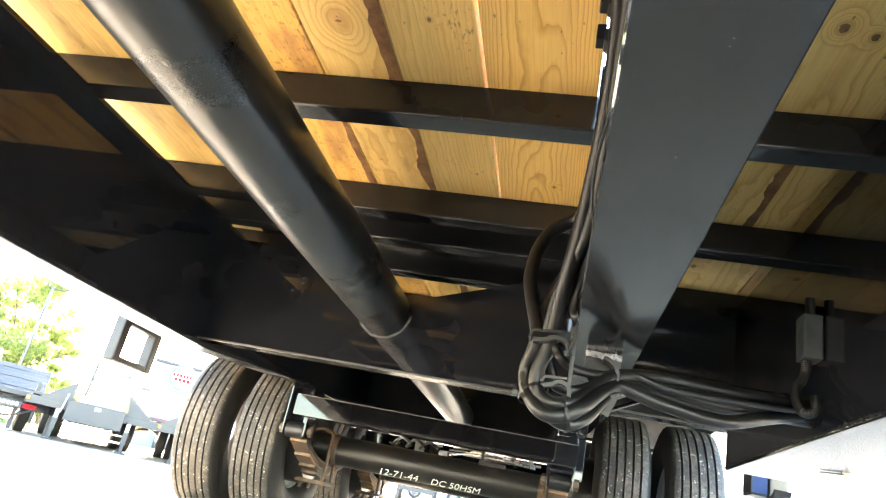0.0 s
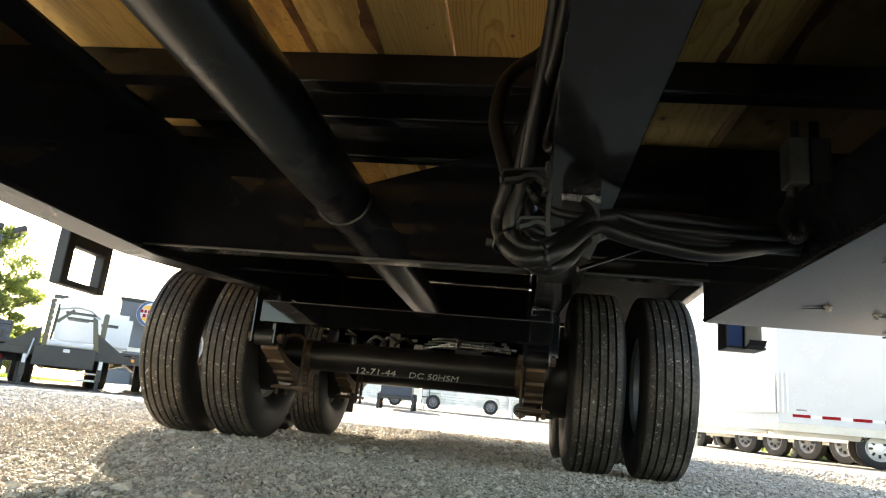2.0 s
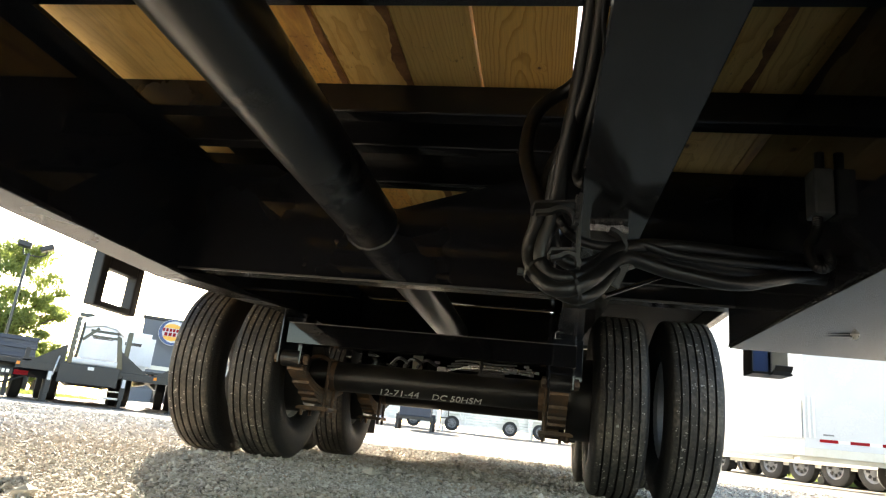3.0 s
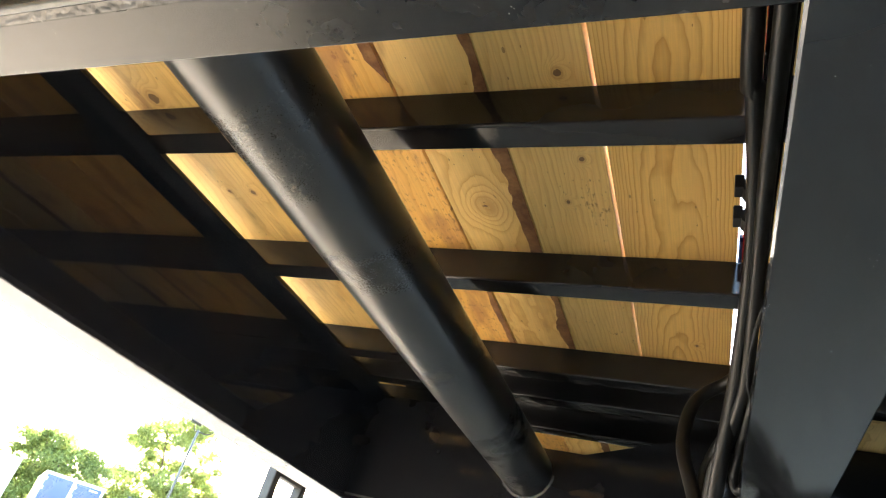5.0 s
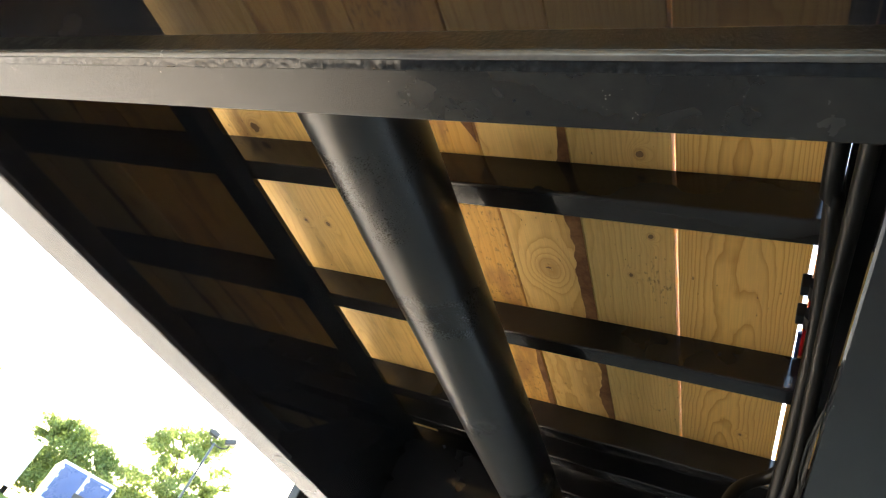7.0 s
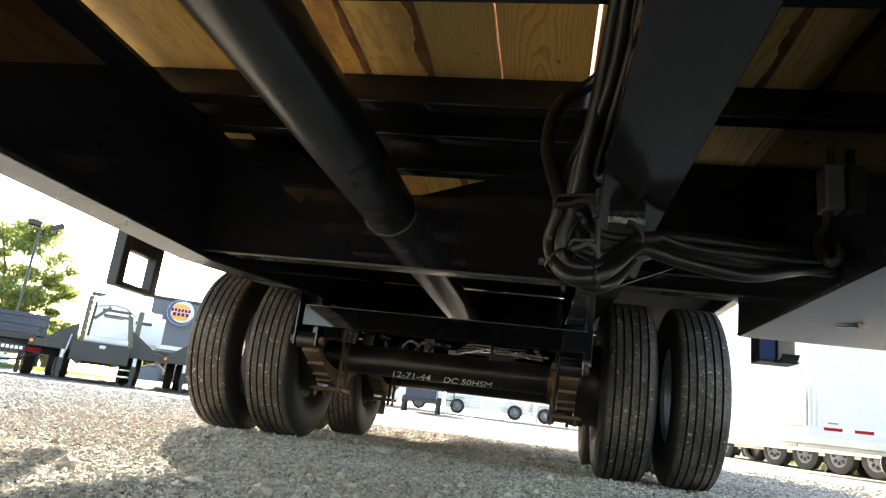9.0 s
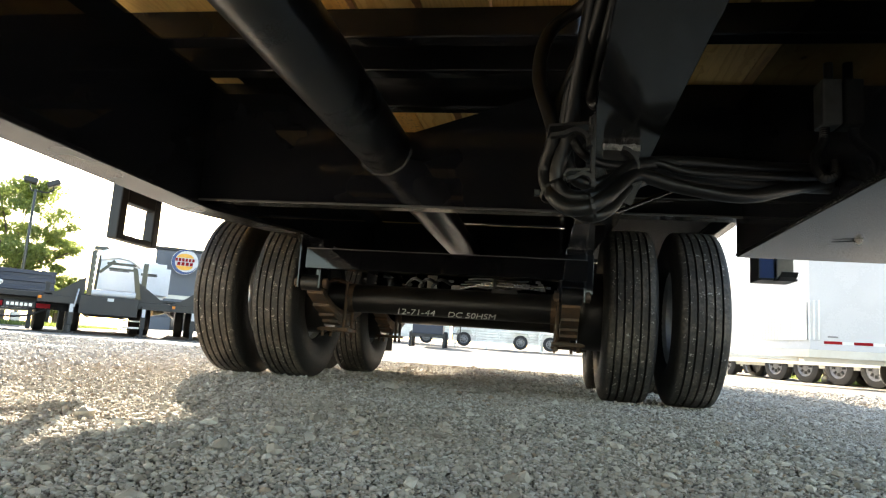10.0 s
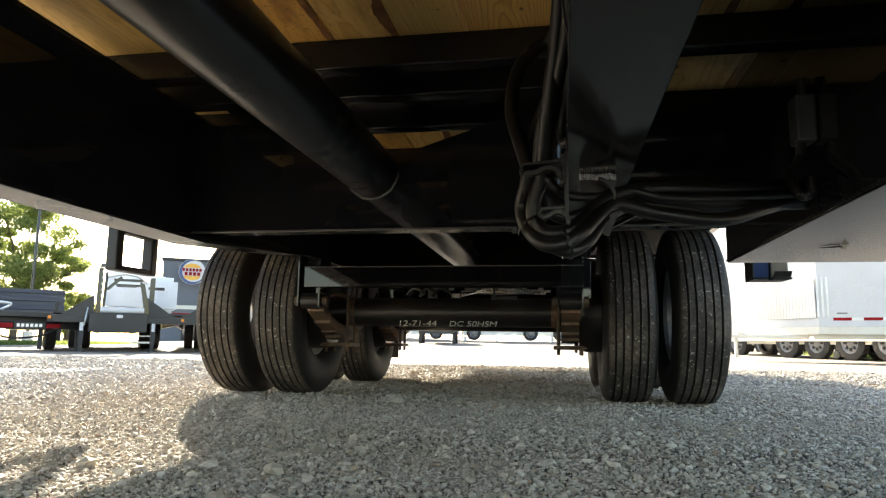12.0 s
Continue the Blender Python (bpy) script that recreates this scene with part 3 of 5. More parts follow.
def tyre_profile():
    r, half = 0.392, 0.105
    prof = [(-half * 0.62, 0.205), (-half * 0.95, 0.235), (-half * 1.08, 0.29), (-half * 1.05, 0.335), (-half * 0.96, 0.367), (-half * 0.90, 0.380)]
    grooves = (-0.064, -0.033, 0.0, 0.033, 0.064)
    prof.append((-0.086, 0.388))
    for g in grooves:
        crown = r - 0.35 * g * g
        prof += [(g - 0.0042, crown), (g - 0.0032, crown - 0.011), (g + 0.0032, crown - 0.011), (g + 0.0042, crown)]
    prof += [(0.086, 0.388), (half * 0.90, 0.380), (half * 0.96, 0.367), (half * 1.05, 0.335), (half * 1.08, 0.29), (half * 0.95, 0.235), (half * 0.62, 0.205)]
    return prof


tyre_mesh = finish(lathe(tyre_profile(), 72), "tyre", TYRE, True)
rim_mesh = finish(lathe([(-0.078, 0.232), (-0.082, 0.222), (-0.060, 0.196), (0.02, 0.186), (0.03, 0.12), (0.036, 0.07), (0.045, 0.07), (0.042, 0.13), (0.035, 0.198), (0.062, 0.206), (0.082, 0.222), (0.078, 0.232), (0.05, 0.213), (-0.05, 0.205)], 40), "rim", STEEL, True)
hub_mesh = finish(lathe([(-0.09, 0.0005), (-0.09, 0.085), (-0.02, 0.095), (-0.02, 0.16), (0.02, 0.16), (0.05, 0.07), (0.12, 0.06), (0.13, 0.0005)], 28), "hub", AXLE, True)
for ay in AXLE_Y:
    for sx in (-1, 1):
        for wx in (0.777, 1.060):
            wheel = new("wheel", rim_mesh)
            wheel.parent = trailer
            wheel.matrix_basis = pose(sx * wx + GEAR_DX, ay, 0.390, random.uniform(0, 90), 0, 0 if (wx > 0.9) == (sx > 0) else 180)
            wheel["label"] = "pale steel wheel with a worn ribbed tyre"
            tyre = new("tyre", tyre_mesh)
            tyre.parent = wheel
            if wx < 0.9:
                hub = new("hub", hub_mesh)
                hub.parent = wheel


def leaf_pack(x, y):
    """Four curved leaves, longest on top, held over the axle seat."""
    packs = []
    for i, half in enumerate((0.40, 0.36, 0.27, 0.18, 0.12)):
        pts_u, n = [], 10
        z = AXLE_Z - 0.068 - 0.0145 * i
        for k in range(n + 1):
            u = -half + 2 * half * k / n
            pts_u.append((y + u, z + 0.62 * u * u))
        pts = pts_u + [(u, v - 0.0125) for u, v in reversed(pts_u)]
        packs.append(prism(pts, "x", x - 0.038, x + 0.038))
    return merge(*packs)


for ay in AXLE_Y:
    axle = part("axle", cyl(bmesh.new(), (-0.70, ay, AXLE_Z), (0.70, ay, AXLE_Z), 0.069, seg=40), AXLE, trailer, "black tubular trailer axle with rusty bands", smooth=True)
    for sx in (-1, 1):
        x = sx * SPRING_X
        drum = part("brake_drum", lathe([(sx * 0.60, 0.03), (sx * 0.60, 0.165), (sx * 0.63, 0.18), (sx * 0.71, 0.18), (sx * 0.71, 0.03)], 36), AXLE, axle, smooth=True)
        drum.location = (0, ay, AXLE_Z)
        part("rust_band", lathe([(sx * 0.475, 0.066), (sx * 0.475, 0.0715), (sx * 0.50, 0.0715), (sx * 0.50, 0.066)], 36), RUST, axle, "rusty weld band").location = (0, ay, AXLE_Z)
        part("leaf_spring", leaf_pack(x, ay), RUST, trailer, "rusty stacked leaf spring")
        part("spring_plate", boxes([(x - 0.075, x + 0.075, ay - 0.085, ay + 0.085, AXLE_Z - 0.170, AXLE_Z - 0.152)], 0.003), RUST, trailer)
        for uy in (-0.062, 0.062):
            pts = [(x - 0.052, ay + uy, AXLE_Z - 0.195), (x - 0.052, ay + uy, AXLE_Z + 0.02), (x - 0.045, ay + uy, AXLE_Z + 0.066), (x, ay + uy, AXLE_Z + 0.082), (x + 0.045, ay + uy, AXLE_Z + 0.066), (x + 0.052, ay + uy, AXLE_Z + 0.02), (x + 0.052, ay + uy, AXLE_Z - 0.195)]
            part("u_bolt", pipe(pts, 0.0085, seg=8, step=4), RUST, trailer, smooth=True)


def hanger(x, y, low=0.40):
    rows = [(x - 0.052, x - 0.044, y - 0.04, y + 0.06, low, 0.611), (x + 0.044, x + 0.052, y - 0.04, y + 0.06, low, 0.611)]
    return boxes(rows, 0.0015)


# Plates added to block sky showing between hanger and beam.
for sx in (-1, 1):
    x0, x1 = sorted((sx * 0.50, sx * 0.645))
    part("gap_blocker", boxes([(x0, x1, 2.97, 2.978, 0.445, 0.611)], 0.001), BLACK, trailer)
for hy in (2.905, 3.87, 4.86):
    for sx in (-1, 1):
        h = part("spring_hanger", hanger(sx * SPRING_X, hy), BLACK, trailer)
        part("hanger_bolt", merge(cyl(bmesh.new(), (sx * SPRING_X - 0.075, hy, 0.425), (sx * SPRING_X + 0.075, hy, 0.425), 0.013, seg=14), cyl(bmesh.new(), (sx * SPRING_X - 0.072, hy, 0.425), (sx * SPRING_X - 0.055, hy, 0.425), 0.022, seg=6), cyl(bmesh.new(), (sx * SPRING_X + 0.055, hy, 0.425), (sx * SPRING_X + 0.072, hy, 0.425), 0.022, seg=6)), RUST, h, "rusty hanger bolt")
        part("spring_bush", cyl(bmesh.new(), (sx * SPRING_X - 0.040, hy, 0.425), (sx * SPRING_X + 0.040, hy, 0.425), 0.034, seg=24), AXLE, h, smooth=True)
    zt = 0.567 if hy < 3 else 0.56
    pts = [(hy - 0.045, zt - 0.085), (hy - 0.045, zt), (hy + 0.03, zt), (hy + 0.03, zt - 0.006), (hy - 0.039, zt - 0.006), (hy - 0.039, zt - 0.079), (hy + 0.03, zt - 0.079), (hy + 0.03, zt - 0.085)]
    half = 0.612 if hy < 3 else 0.506
    part("hanger_crossmember", prism([(y - (0.04 if hy < 3 else 0.0), z) for y, z in pts], "x", -half + (0.05 if hy < 3 else 0), half), GLOSS, trailer)
    if hy < 3:
        # Pale strip: the top edge's highlight put into colour.
        part("edge_sheen", boxes([(-half + 0.05, half, hy - 0.0870, hy - 0.0825, zt - 0.003, zt + 0.001)], 0.001), LIP, trailer)

part("mud_flap", boxes([(-1.14, -0.68, 5.02, 5.03, 0.14, 0.62)], 0.003), LOOM, trailer)

# axle marking, written by hand in white paint marker
def writing(body, size, m, material, parent, name="marking"):
    cu = bpy.data.curves.new(name, "FONT")
    cu.body, cu.size, cu.shear, cu.align_x = body, size, 0.25, "LEFT"
    cu.extrude = 0.0004
    tmp = new(name, cu)
    dg = bpy.context.evaluated_depsgraph_get()
    me = bpy.data.meshes.new_from_object(tmp.evaluated_get(dg))
    bpy.data.objects.remove(tmp)
    me.materials.clear()
    me.materials.append(material)
    ob = new(name, me)
    ob.parent = parent
    ob.matrix_basis = m
    return ob


front_axle = [o for o in trailer.children if o.name.startswith("axle")][0]
ang = radians(47)
lean = pose(-0.262, AXLE_Y[0] - 0.0725 * math.cos(ang) + 0.0116, AXLE_Z - 0.0725 * math.sin(ang) - 0.0138, 90 + 47, 0, 0)
writing("12-71-44", 0.053, lean, MARKER, front_axle)
writing("DC 50HSM", 0.049, Matrix.Translation((0.252, 0, 0)) @ lean, MARKER, front_axle)

# gear behind the front axle
rng = random.Random(3)
part("axle_bracket", boxes([(0.193, 0.317, 3.285, 3.30, 0.452, 0.476), (0.20, 0.213, 3.29, 3.30, 0.476, 0.53)], 0.001), BRACKET, front_axle)
part("brake_line", pipe([(-0.05, 3.50, 0.47), (0.10, 3.47, 0.505), (0.28, 3.46, 0.508), (0.42, 3.47, 0.50)], 0.006, seg=8), ZINC, trailer, smooth=True)
part("brake_line", pipe([(0.02, 3.52, 0.492), (0.16, 3.50, 0.525), (0.36, 3.5, 0.52), (0.47, 3.5, 0.515)], 0.007, seg=8), ZINC, trailer, smooth=True)
part("brake_line", pipe([(-0.30, 3.55, 0.50), (-0.2, 3.5, 0.47), (-0.12, 3.45, 0.465), (-0.05, 3.42, 0.47)], 0.005, seg=8), BRACKET, trailer, smooth=True)
for i in range(4):
    z = 0.510 + 0.014 * i
    part("brake_line", pipe([(-0.02 + 0.02 * i, 3.62, z), (0.10, 3.61 - 0.01 * i, z + 0.003), (0.24, 3.60, z - 0.002), (0.32 + 0.012 * i, 3.62, z + 0.004)], 0.0045, seg=7), ALU, trailer, smooth=True)
for x, z in ((0.405, 0.552), (0.418, 0.538), (0.43, 0.512), (-0.05, 0.535)):
    part("brake_fitting", boxes([(x - 0.013, x + 0.013, 3.59, 3.61, z - 0.006, z + 0.006)], 0.002), ALU, trailer)
part("brake_line", pipe([(0.155, 3.50, 0.550), (0.185, 3.46, 0.535), (0.195, 3.42, 0.50), (0.205, 3.38, 0.470)], 0.006, seg=7), CREAM, trailer, smooth=True)
for x, z in ((-0.005, 0.49), (0.345, 0.512)):
    part("brake_tee", boxes([(x - 0.022, x + 0.022, 3.46, 3.48, z - 0.013, z + 0.013)], 0.003), ZINC, trailer)
part("hanging_tag", boxes([(-0.178, -0.126, 3.60, 3.605, 0.478, 0.585)]), CREAM, trailer, "pale paper tag")
for i in range(3):
    x = -0.32 + 0.07 * i
    part("air_hose", pipe([(x, 3.9, 0.54), (x + 0.03, 3.6, 0.50), (x + 0.09, 3.5, 0.53), (x + 0.16, 3.42, 0.50)], 0.008, seg=8), HOSE, trailer, smooth=True)
for sx in (-1, 1):
    part("brake_chamber", merge(cyl(bmesh.new(), (sx * 0.38, 4.28, 0.50), (sx * 0.38, 4.16, 0.50), 0.06, seg=24), cyl(bmesh.new(), (sx * 0.38, 4.16, 0.5), (sx * 0.38, 4.10, 0.50), 0.05, seg=24)), AXLE, trailer, smooth=True)
    part("equaliser", prism([(3.70, 0.46), (3.87, 0.50), (4.04, 0.46), (4.04, 0.42), (3.87, 0.44), (3.70, 0.42)], "x", sx * SPRING_X - 0.03, sx * SPRING_X + 0.03), RUST, trailer)

# ---------------------------------------------------------------- storage box under the right side
BX0, BX1, BY0, BY1, BZ0 = 0.961, 1.405, 0.74, 2.012, 0.478
storage = part("storage_box", boxes([(BX0, BX0 + 0.006, BY0, BY1, BZ0, 0.904), (BX1 - 0.006, BX1, BY0, BY1, BZ0, 0.868), (BX0 + 0.006, BX1 - 0.006, BY1 - 0.006, BY1, BZ0 + 0.004, 0.868), (BX0 + 0.006, BX1 - 0.006, BY0, BY0 + 0.006, BZ0 + 0.004, 0.868)], 0.0015), BLACK, trailer, "black steel storage box")
part("bottom_sheet", boxes([(BX0 + 0.001, BX1 - 0.0005, BY0 + 0.001, BY1 - 0.001, BZ0 - 0.004, BZ0)], 0.001), SHEET, storage)


def ragged_edge():
    """Rough sprayed undercoat bead along the box's lower inner edge."""
    rg, pts, y = random.Random(9), [], BY0
    while y < BY1:
        pts.append((BX0 - 0.001 + rg.uniform(-0.0012, 0.0008), y, BZ0 + 0.003 + rg.uniform(-0.0025, 0.0025)))
        y += 0.0035
    return pipe(pts, 0.0016, seg=6, step=1, ribs=0.3)


part("undercoat_bead", ragged_edge(), UNDERCOAT, storage)


def drain_bolt(x, y):
    bm = cyl(bmesh.new(), (x, y, BZ0 - 0.007), (x, y, BZ0 - 0.004), 0.0095, seg=24)
    cyl(bm, (x, y, BZ0 - 0.012), (x, y, BZ0 - 0.007), 0.0068, seg=6)
    return cyl(bm, (x, y, BZ0 - 0.015), (x, y, BZ0 - 0.012), 0.0034, seg=12)


for x, y, a in ((1.130, 1.694, 2.6), (1.250, 1.745, 0.2), (1.046, 1.262, 1.5), (1.25, 0.9, 1.0)):
    part("drain_bolt", drain_bolt(x, y), ZINC, storage, "zinc bolt with washer")
    bm = cyl(bmesh.new(), (x, y, BZ0 - 0.0065), (x + 0.05 * math.cos(a), y + 0.05 * math.sin(a), BZ0 - 0.0065), 0.0022, 0.0008, seg=8)
    part("wire_end", bm, LOOM, storage)


def slotted_rail():
    rows = [(1.385, 1.412, BY0, 2.0, 0.466, 0.4695), (1.424, 1.434, BY0, 1.98, 0.456, 0.464)]
    y = BY0 + 0.03
    while y < 1.94:
        rows.append((1.412, 1.424, y, y + 0.028, 0.458, 0.4665))
        y += 0.05
    return boxes(rows)


part("slotted_rail", slotted_rail(), DUSTY, storage)
part("marker_bracket", boxes([(1.124, 1.238, 2.37, 2.475, 0.464, 0.471), (1.124, 1.129, 2.385, 2.475, 0.471, 0.58), (1.178, 1.183, 2.385, 2.475, 0.471, 0.58)], 0.002), CHARCOAL, trailer)
part("marker_lamp", boxes([(1.1295, 1.1775, 2.392, 2.47, 0.4715, 0.576)], 0.003), BLUE, trailer, "dark blue lens")
# Tan colour puts the sun on this side of the lamp box.
part("lamp_side", boxes([(1.1835, 1.234, 2.394, 2.47, 0.4715, 0.576)], 0.003), TAN, trailer, "lamp box side with its sunlight painted tan")
part("bracket_lip", prism([(2.38, 0.470), (2.34, 0.466), (2.315, 0.474), (2.305, 0.484), (2.30, 0.482), (2.312, 0.468), (2.34, 0.459), (2.38, 0.463)], "x", 1.168, 1.216), BRACKET, trailer)

# grey switch boxes and their conduits on the box's inner wall
j = part("junction_box", boxes([(BX0 - 0.034, BX0 - 0.001, 1.335, 1.380, 0.606, 0.690)], 0.004), GREYBOX, trailer, "small grey plastic junction box")
part("gland", cyl(bmesh.new(), (BX0 - 0.016, 1.357, 0.690), (BX0 - 0.016, 1.357, 0.726), 0.008, seg=14), LOOM, j)
part("corrugated_loom", pipe([(0.938, 1.357, 0.606), (0.936, 1.355, 0.585), (0.926, 1.345, 0.565), (0.914, 1.335, 0.548), (0.912, 1.325, 0.522), (0.922, 1.315, 0.503), (0.938, 1.315, 0.512), (0.940, 1.325, 0.535)], 0.0080, seg=10, step=10, ribs=0.12), LOOM, trailer, "ribbed black cable loom", smooth=True)

# ---------------------------------------------------------------- side step ring on the left rail
def step_ring():
    y0, y1, z0, z1, t = 2.512, 2.790, 0.524, 0.892, 0.044
    rows = [(-1.290, -1.240, y0, y0 + t, z0, z1), (-1.290, -1.240, y1 - t, y1, z0, z1), (-1.290, -1.240, y0 + t, y1 - t, z0, z0 + 0.026), (-1.290, -1.240, y0 + t, y1 - t, 0.680, z1)]
    return boxes(rows, 0.006)


part("step_bracket", step_ring(), CHARCOAL, trailer, "grey square-tube step bracket")

# ---------------------------------------------------------------- hoses, guides and brackets on the right beam
HX = BEAM_X - 0.056


def flat_hook(pts, y, width, t=0.006):
    """A strap of flat bar bent along pts (x, z), width along y."""
    bm = bmesh.new()
    rings = []
    for k, (x, z) in enumerate(pts):
        a, b = pts[max(0, k - 1)], pts[min(len(pts) - 1, k + 1)]
        d = Vector((b[0] - a[0], b[1] - a[1])).normalized()
        nx, nz = -d.y * t / 2, d.x * t / 2
        rings.append([bm.verts.new(p) for p in ((x + nx, y - width / 2, z + nz), (x + nx, y + width / 2, z + nz), (x - nx, y + width / 2, z - nz), (x - nx, y - width / 2, z - nz))])
    for p, q in zip(rings, rings[1:]):
        for k in range(4):
            bm.faces.new((p[k], p[(k + 1) % 4], q[(k + 1) % 4], q[k]))
    bm.faces.new(rings[0])
    bm.faces.new(rings[-1])
    return bm


def arc(cx, cz, r, a0, a1, n=8):
    return [(cx + r * math.cos(radians(a0 + (a1 - a0) * k / n)), cz + r * math.sin(radians(a0 + (a1 - a0) * k / n))) for k in range(n + 1)]


# a drop plate on the flange edge carries two bent hose guides
part("drop_plate", boxes([(HX - 0.002, HX + 0.004, 1.112, 1.148, 0.436, 0.536)], 0.001), BRACKET, trailer, "dusty steel drop plate")
part("hose_guide", merge(flat_hook([(HX - 0.003, 0.524), (HX - 0.064, 0.519), (HX - 0.068, 0.508)], 1.130, 0.030, 0.004), flat_hook([(HX - 0.062, 0.503)] + arc(HX - 0.026, 0.492, 0.020, 135, -20, 10), 1.118, 0.014, 0.006)), BRACKET, trailer, "grey bent steel hose guide")
part("hose_guide", merge(flat_hook([(HX - 0.003, 0.452), (HX - 0.036, 0.450), (HX - 0.040, 0.442)], 1.130, 0.030, 0.004), flat_hook([(HX - 0.036, 0.436)] + arc(HX - 0.012, 0.430, 0.015, 140, -20, 10), 1.118, 0.014, 0.006)), BRACKET, trailer, "grey bent steel hose guide")
bracket = part("hose_bracket", prism([(0.552, 0.533), (0.612, 0.533), (0.614, 0.462), (0.604, 0.458), (0.597, 0.472), (0.586, 0.480), (0.572, 0.474), (0.560, 0.486), (0.553, 0.505)], "y", 1.256, 1.262), BRACKET, trailer, "grey steel bracket under the beam")
part("hook", flat_hook(arc(0.576, 0.492, 0.030, 80, -75, 12), 1.236, 0.026, 0.006), BRACKET, bracket)
part("lip", merge(prism([(0.553, 0.446), (0.612, 0.462), (0.597, 0.424)], "y", 1.222, 1.226), flat_hook([(0.553, 0.446), (0.58, 0.452), (0.612, 0.463)], 1.238, 0.034, 0.004)), BRACKET, bracket)
rw = random.Random(5)
part("weld_bead", pipe([(0.552 + 0.0055 * i, 1.254 + rw.uniform(-0.0015, 0.0015), 0.5315 + rw.uniform(-0.0015, 0.001)) for i in range(12)], 0.0046, seg=7, step=3, ribs=0.35), WELD, trailer, "bright bare weld bead", smooth=True)
part("weld_bead", pipe([(HX - 0.003 + rw.uniform(-0.001, 0.001), 1.112 + rw.uniform(-0.002, 0.002), 0.486 + 0.0065 * i) for i in range(8)], 0.0032, seg=7, step=3, ribs=0.3), BRACKET, trailer, smooth=True)


def hose(points, r=0.0112, material=None, ribs=0.0, step=6, label=""):
    return part("hydraulic_hose", pipe(points, r, seg=14, step=step, ribs=ribs), material or HOSE, trailer, label, smooth=True)


# runs along the beam's web, through the guides, round a hanging bend and across to the storage box
hose([(0.510, -1.0, 0.872), (0.513, 0.46, 0.870), (0.520, 0.60, 0.870), (0.528, 0.76, 0.866), (0.531, 0.90, 0.828), (0.521, 1.02, 0.715), (0.505, 1.08, 0.602), (0.498, 1.12, 0.553), (0.492, 1.15, 0.510), (0.481, 1.16, 0.480), (0.477, 1.165, 0.452), (0.488, 1.165, 0.428), (0.512, 1.16, 0.419), (0.538, 1.17, 0.429), (0.565, 1.20, 0.456), (0.590, 1.225, 0.487), (0.622, 1.25, 0.502), (0.666, 1.27, 0.511), (0.745, 1.29, 0.515), (0.838, 1.33, 0.522), (0.905, 1.36, 0.530), (0.953, 1.375, 0.534)], 0.0118, label="thick black rubber hydraulic hose")
hose([(0.553, 1.10, 0.775), (0.530, 1.20, 0.785), (0.505, 1.24, 0.776), (0.475, 1.245, 0.757), (0.455, 1.24, 0.732), (0.443, 1.225, 0.690), (0.441, 1.205, 0.637), (0.449, 1.19, 0.598), (0.462, 1.172, 0.554), (0.470, 1.158, 0.522), (0.467, 1.165, 0.498), (0.459, 1.182, 0.473), (0.462, 1.18, 0.446), (0.477, 1.165, 0.418), (0.500, 1.15, 0.400), (0.526, 1.15, 0.403), (0.553, 1.165, 0.423), (0.577, 1.20, 0.454), (0.600, 1.23, 0.478), (0.624, 1.25, 0.480), (0.667, 1.26, 0.470), (0.711, 1.265, 0.463), (0.754, 1.27, 0.458), (0.801, 1.29, 0.463), (0.856, 1.33, 0.484), (0.899, 1.36, 0.500), (0.952, 1.375, 0.512)], 0.0118)
hose([(0.538, -1.0, 0.805), (0.538, 0.5, 0.804), (0.538, 0.72, 0.797), (0.538, 0.86, 0.770), (0.532, 1.0, 0.675), (0.510, 1.09, 0.612), (0.493, 1.13, 0.580), (0.487, 1.148, 0.532), (0.490, 1.168, 0.505), (0.496, 1.188, 0.478), (0.510, 1.196, 0.456), (0.538, 1.20, 0.452), (0.572, 1.215, 0.470), (0.602, 1.235, 0.497), (0.64, 1.268, 0.500), (0.75, 1.30, 0.492), (0.85, 1.345, 0.500), (0.953, 1.375, 0.520)], 0.0100)
hose([(0.556, 0.95, 0.73), (0.545, 1.06, 0.70), (0.520, 1.15, 0.670), (0.490, 1.19, 0.625), (0.476, 1.185, 0.575), (0.474, 1.17, 0.525), (0.470, 1.185, 0.478), (0.480, 1.185, 0.432), (0.505, 1.175, 0.402), (0.535, 1.170, 0.393), (0.562, 1.185, 0.410), (0.586, 1.22, 0.448), (0.607, 1.245, 0.468), (0.655, 1.28, 0.488), (0.75, 1.31, 0.484), (0.85, 1.35, 0.496), (0.953, 1.38, 0.502)], 0.0095)
hose([(0.515, 1.09, 0.60), (0.500, 1.13, 0.550), (0.497, 1.15, 0.518), (0.504, 1.145, 0.499), (0.517, 1.15, 0.485), (0.540, 1.18, 0.482), (0.580, 1.22, 0.490), (0.632, 1.25, 0.505), (0.689, 1.262, 0.494), (0.781, 1.29, 0.497), (0.906, 1.345, 0.513), (0.948, 1.36, 0.526)], 0.0068, LOOM, 0.10, 14, "ribbed black cable loom")
hose([(0.560, -1.0, 0.700), (0.558, 0.6, 0.702), (0.552, 0.88, 0.69), (0.540, 1.02, 0.640), (0.527, 1.09, 0.600), (0.521, 1.105, 0.565), (0.527, 1.10, 0.545), (0.538, 1.09, 0.552)], 0.0075)
part("pale_wire", pipe([(0.534, 0.1, 0.549), (0.535, 0.30, 0.549), (0.534, 0.50, 0.550), (0.527, 0.58, 0.552), (0.523, 0.65, 0.553), (0.524, 0.72, 0.552), (0.531, 0.80, 0.549), (0.535, 1.0, 0.549)], 0.0016, seg=7), BRACKET, trailer, "thin dusty wire", smooth=True)
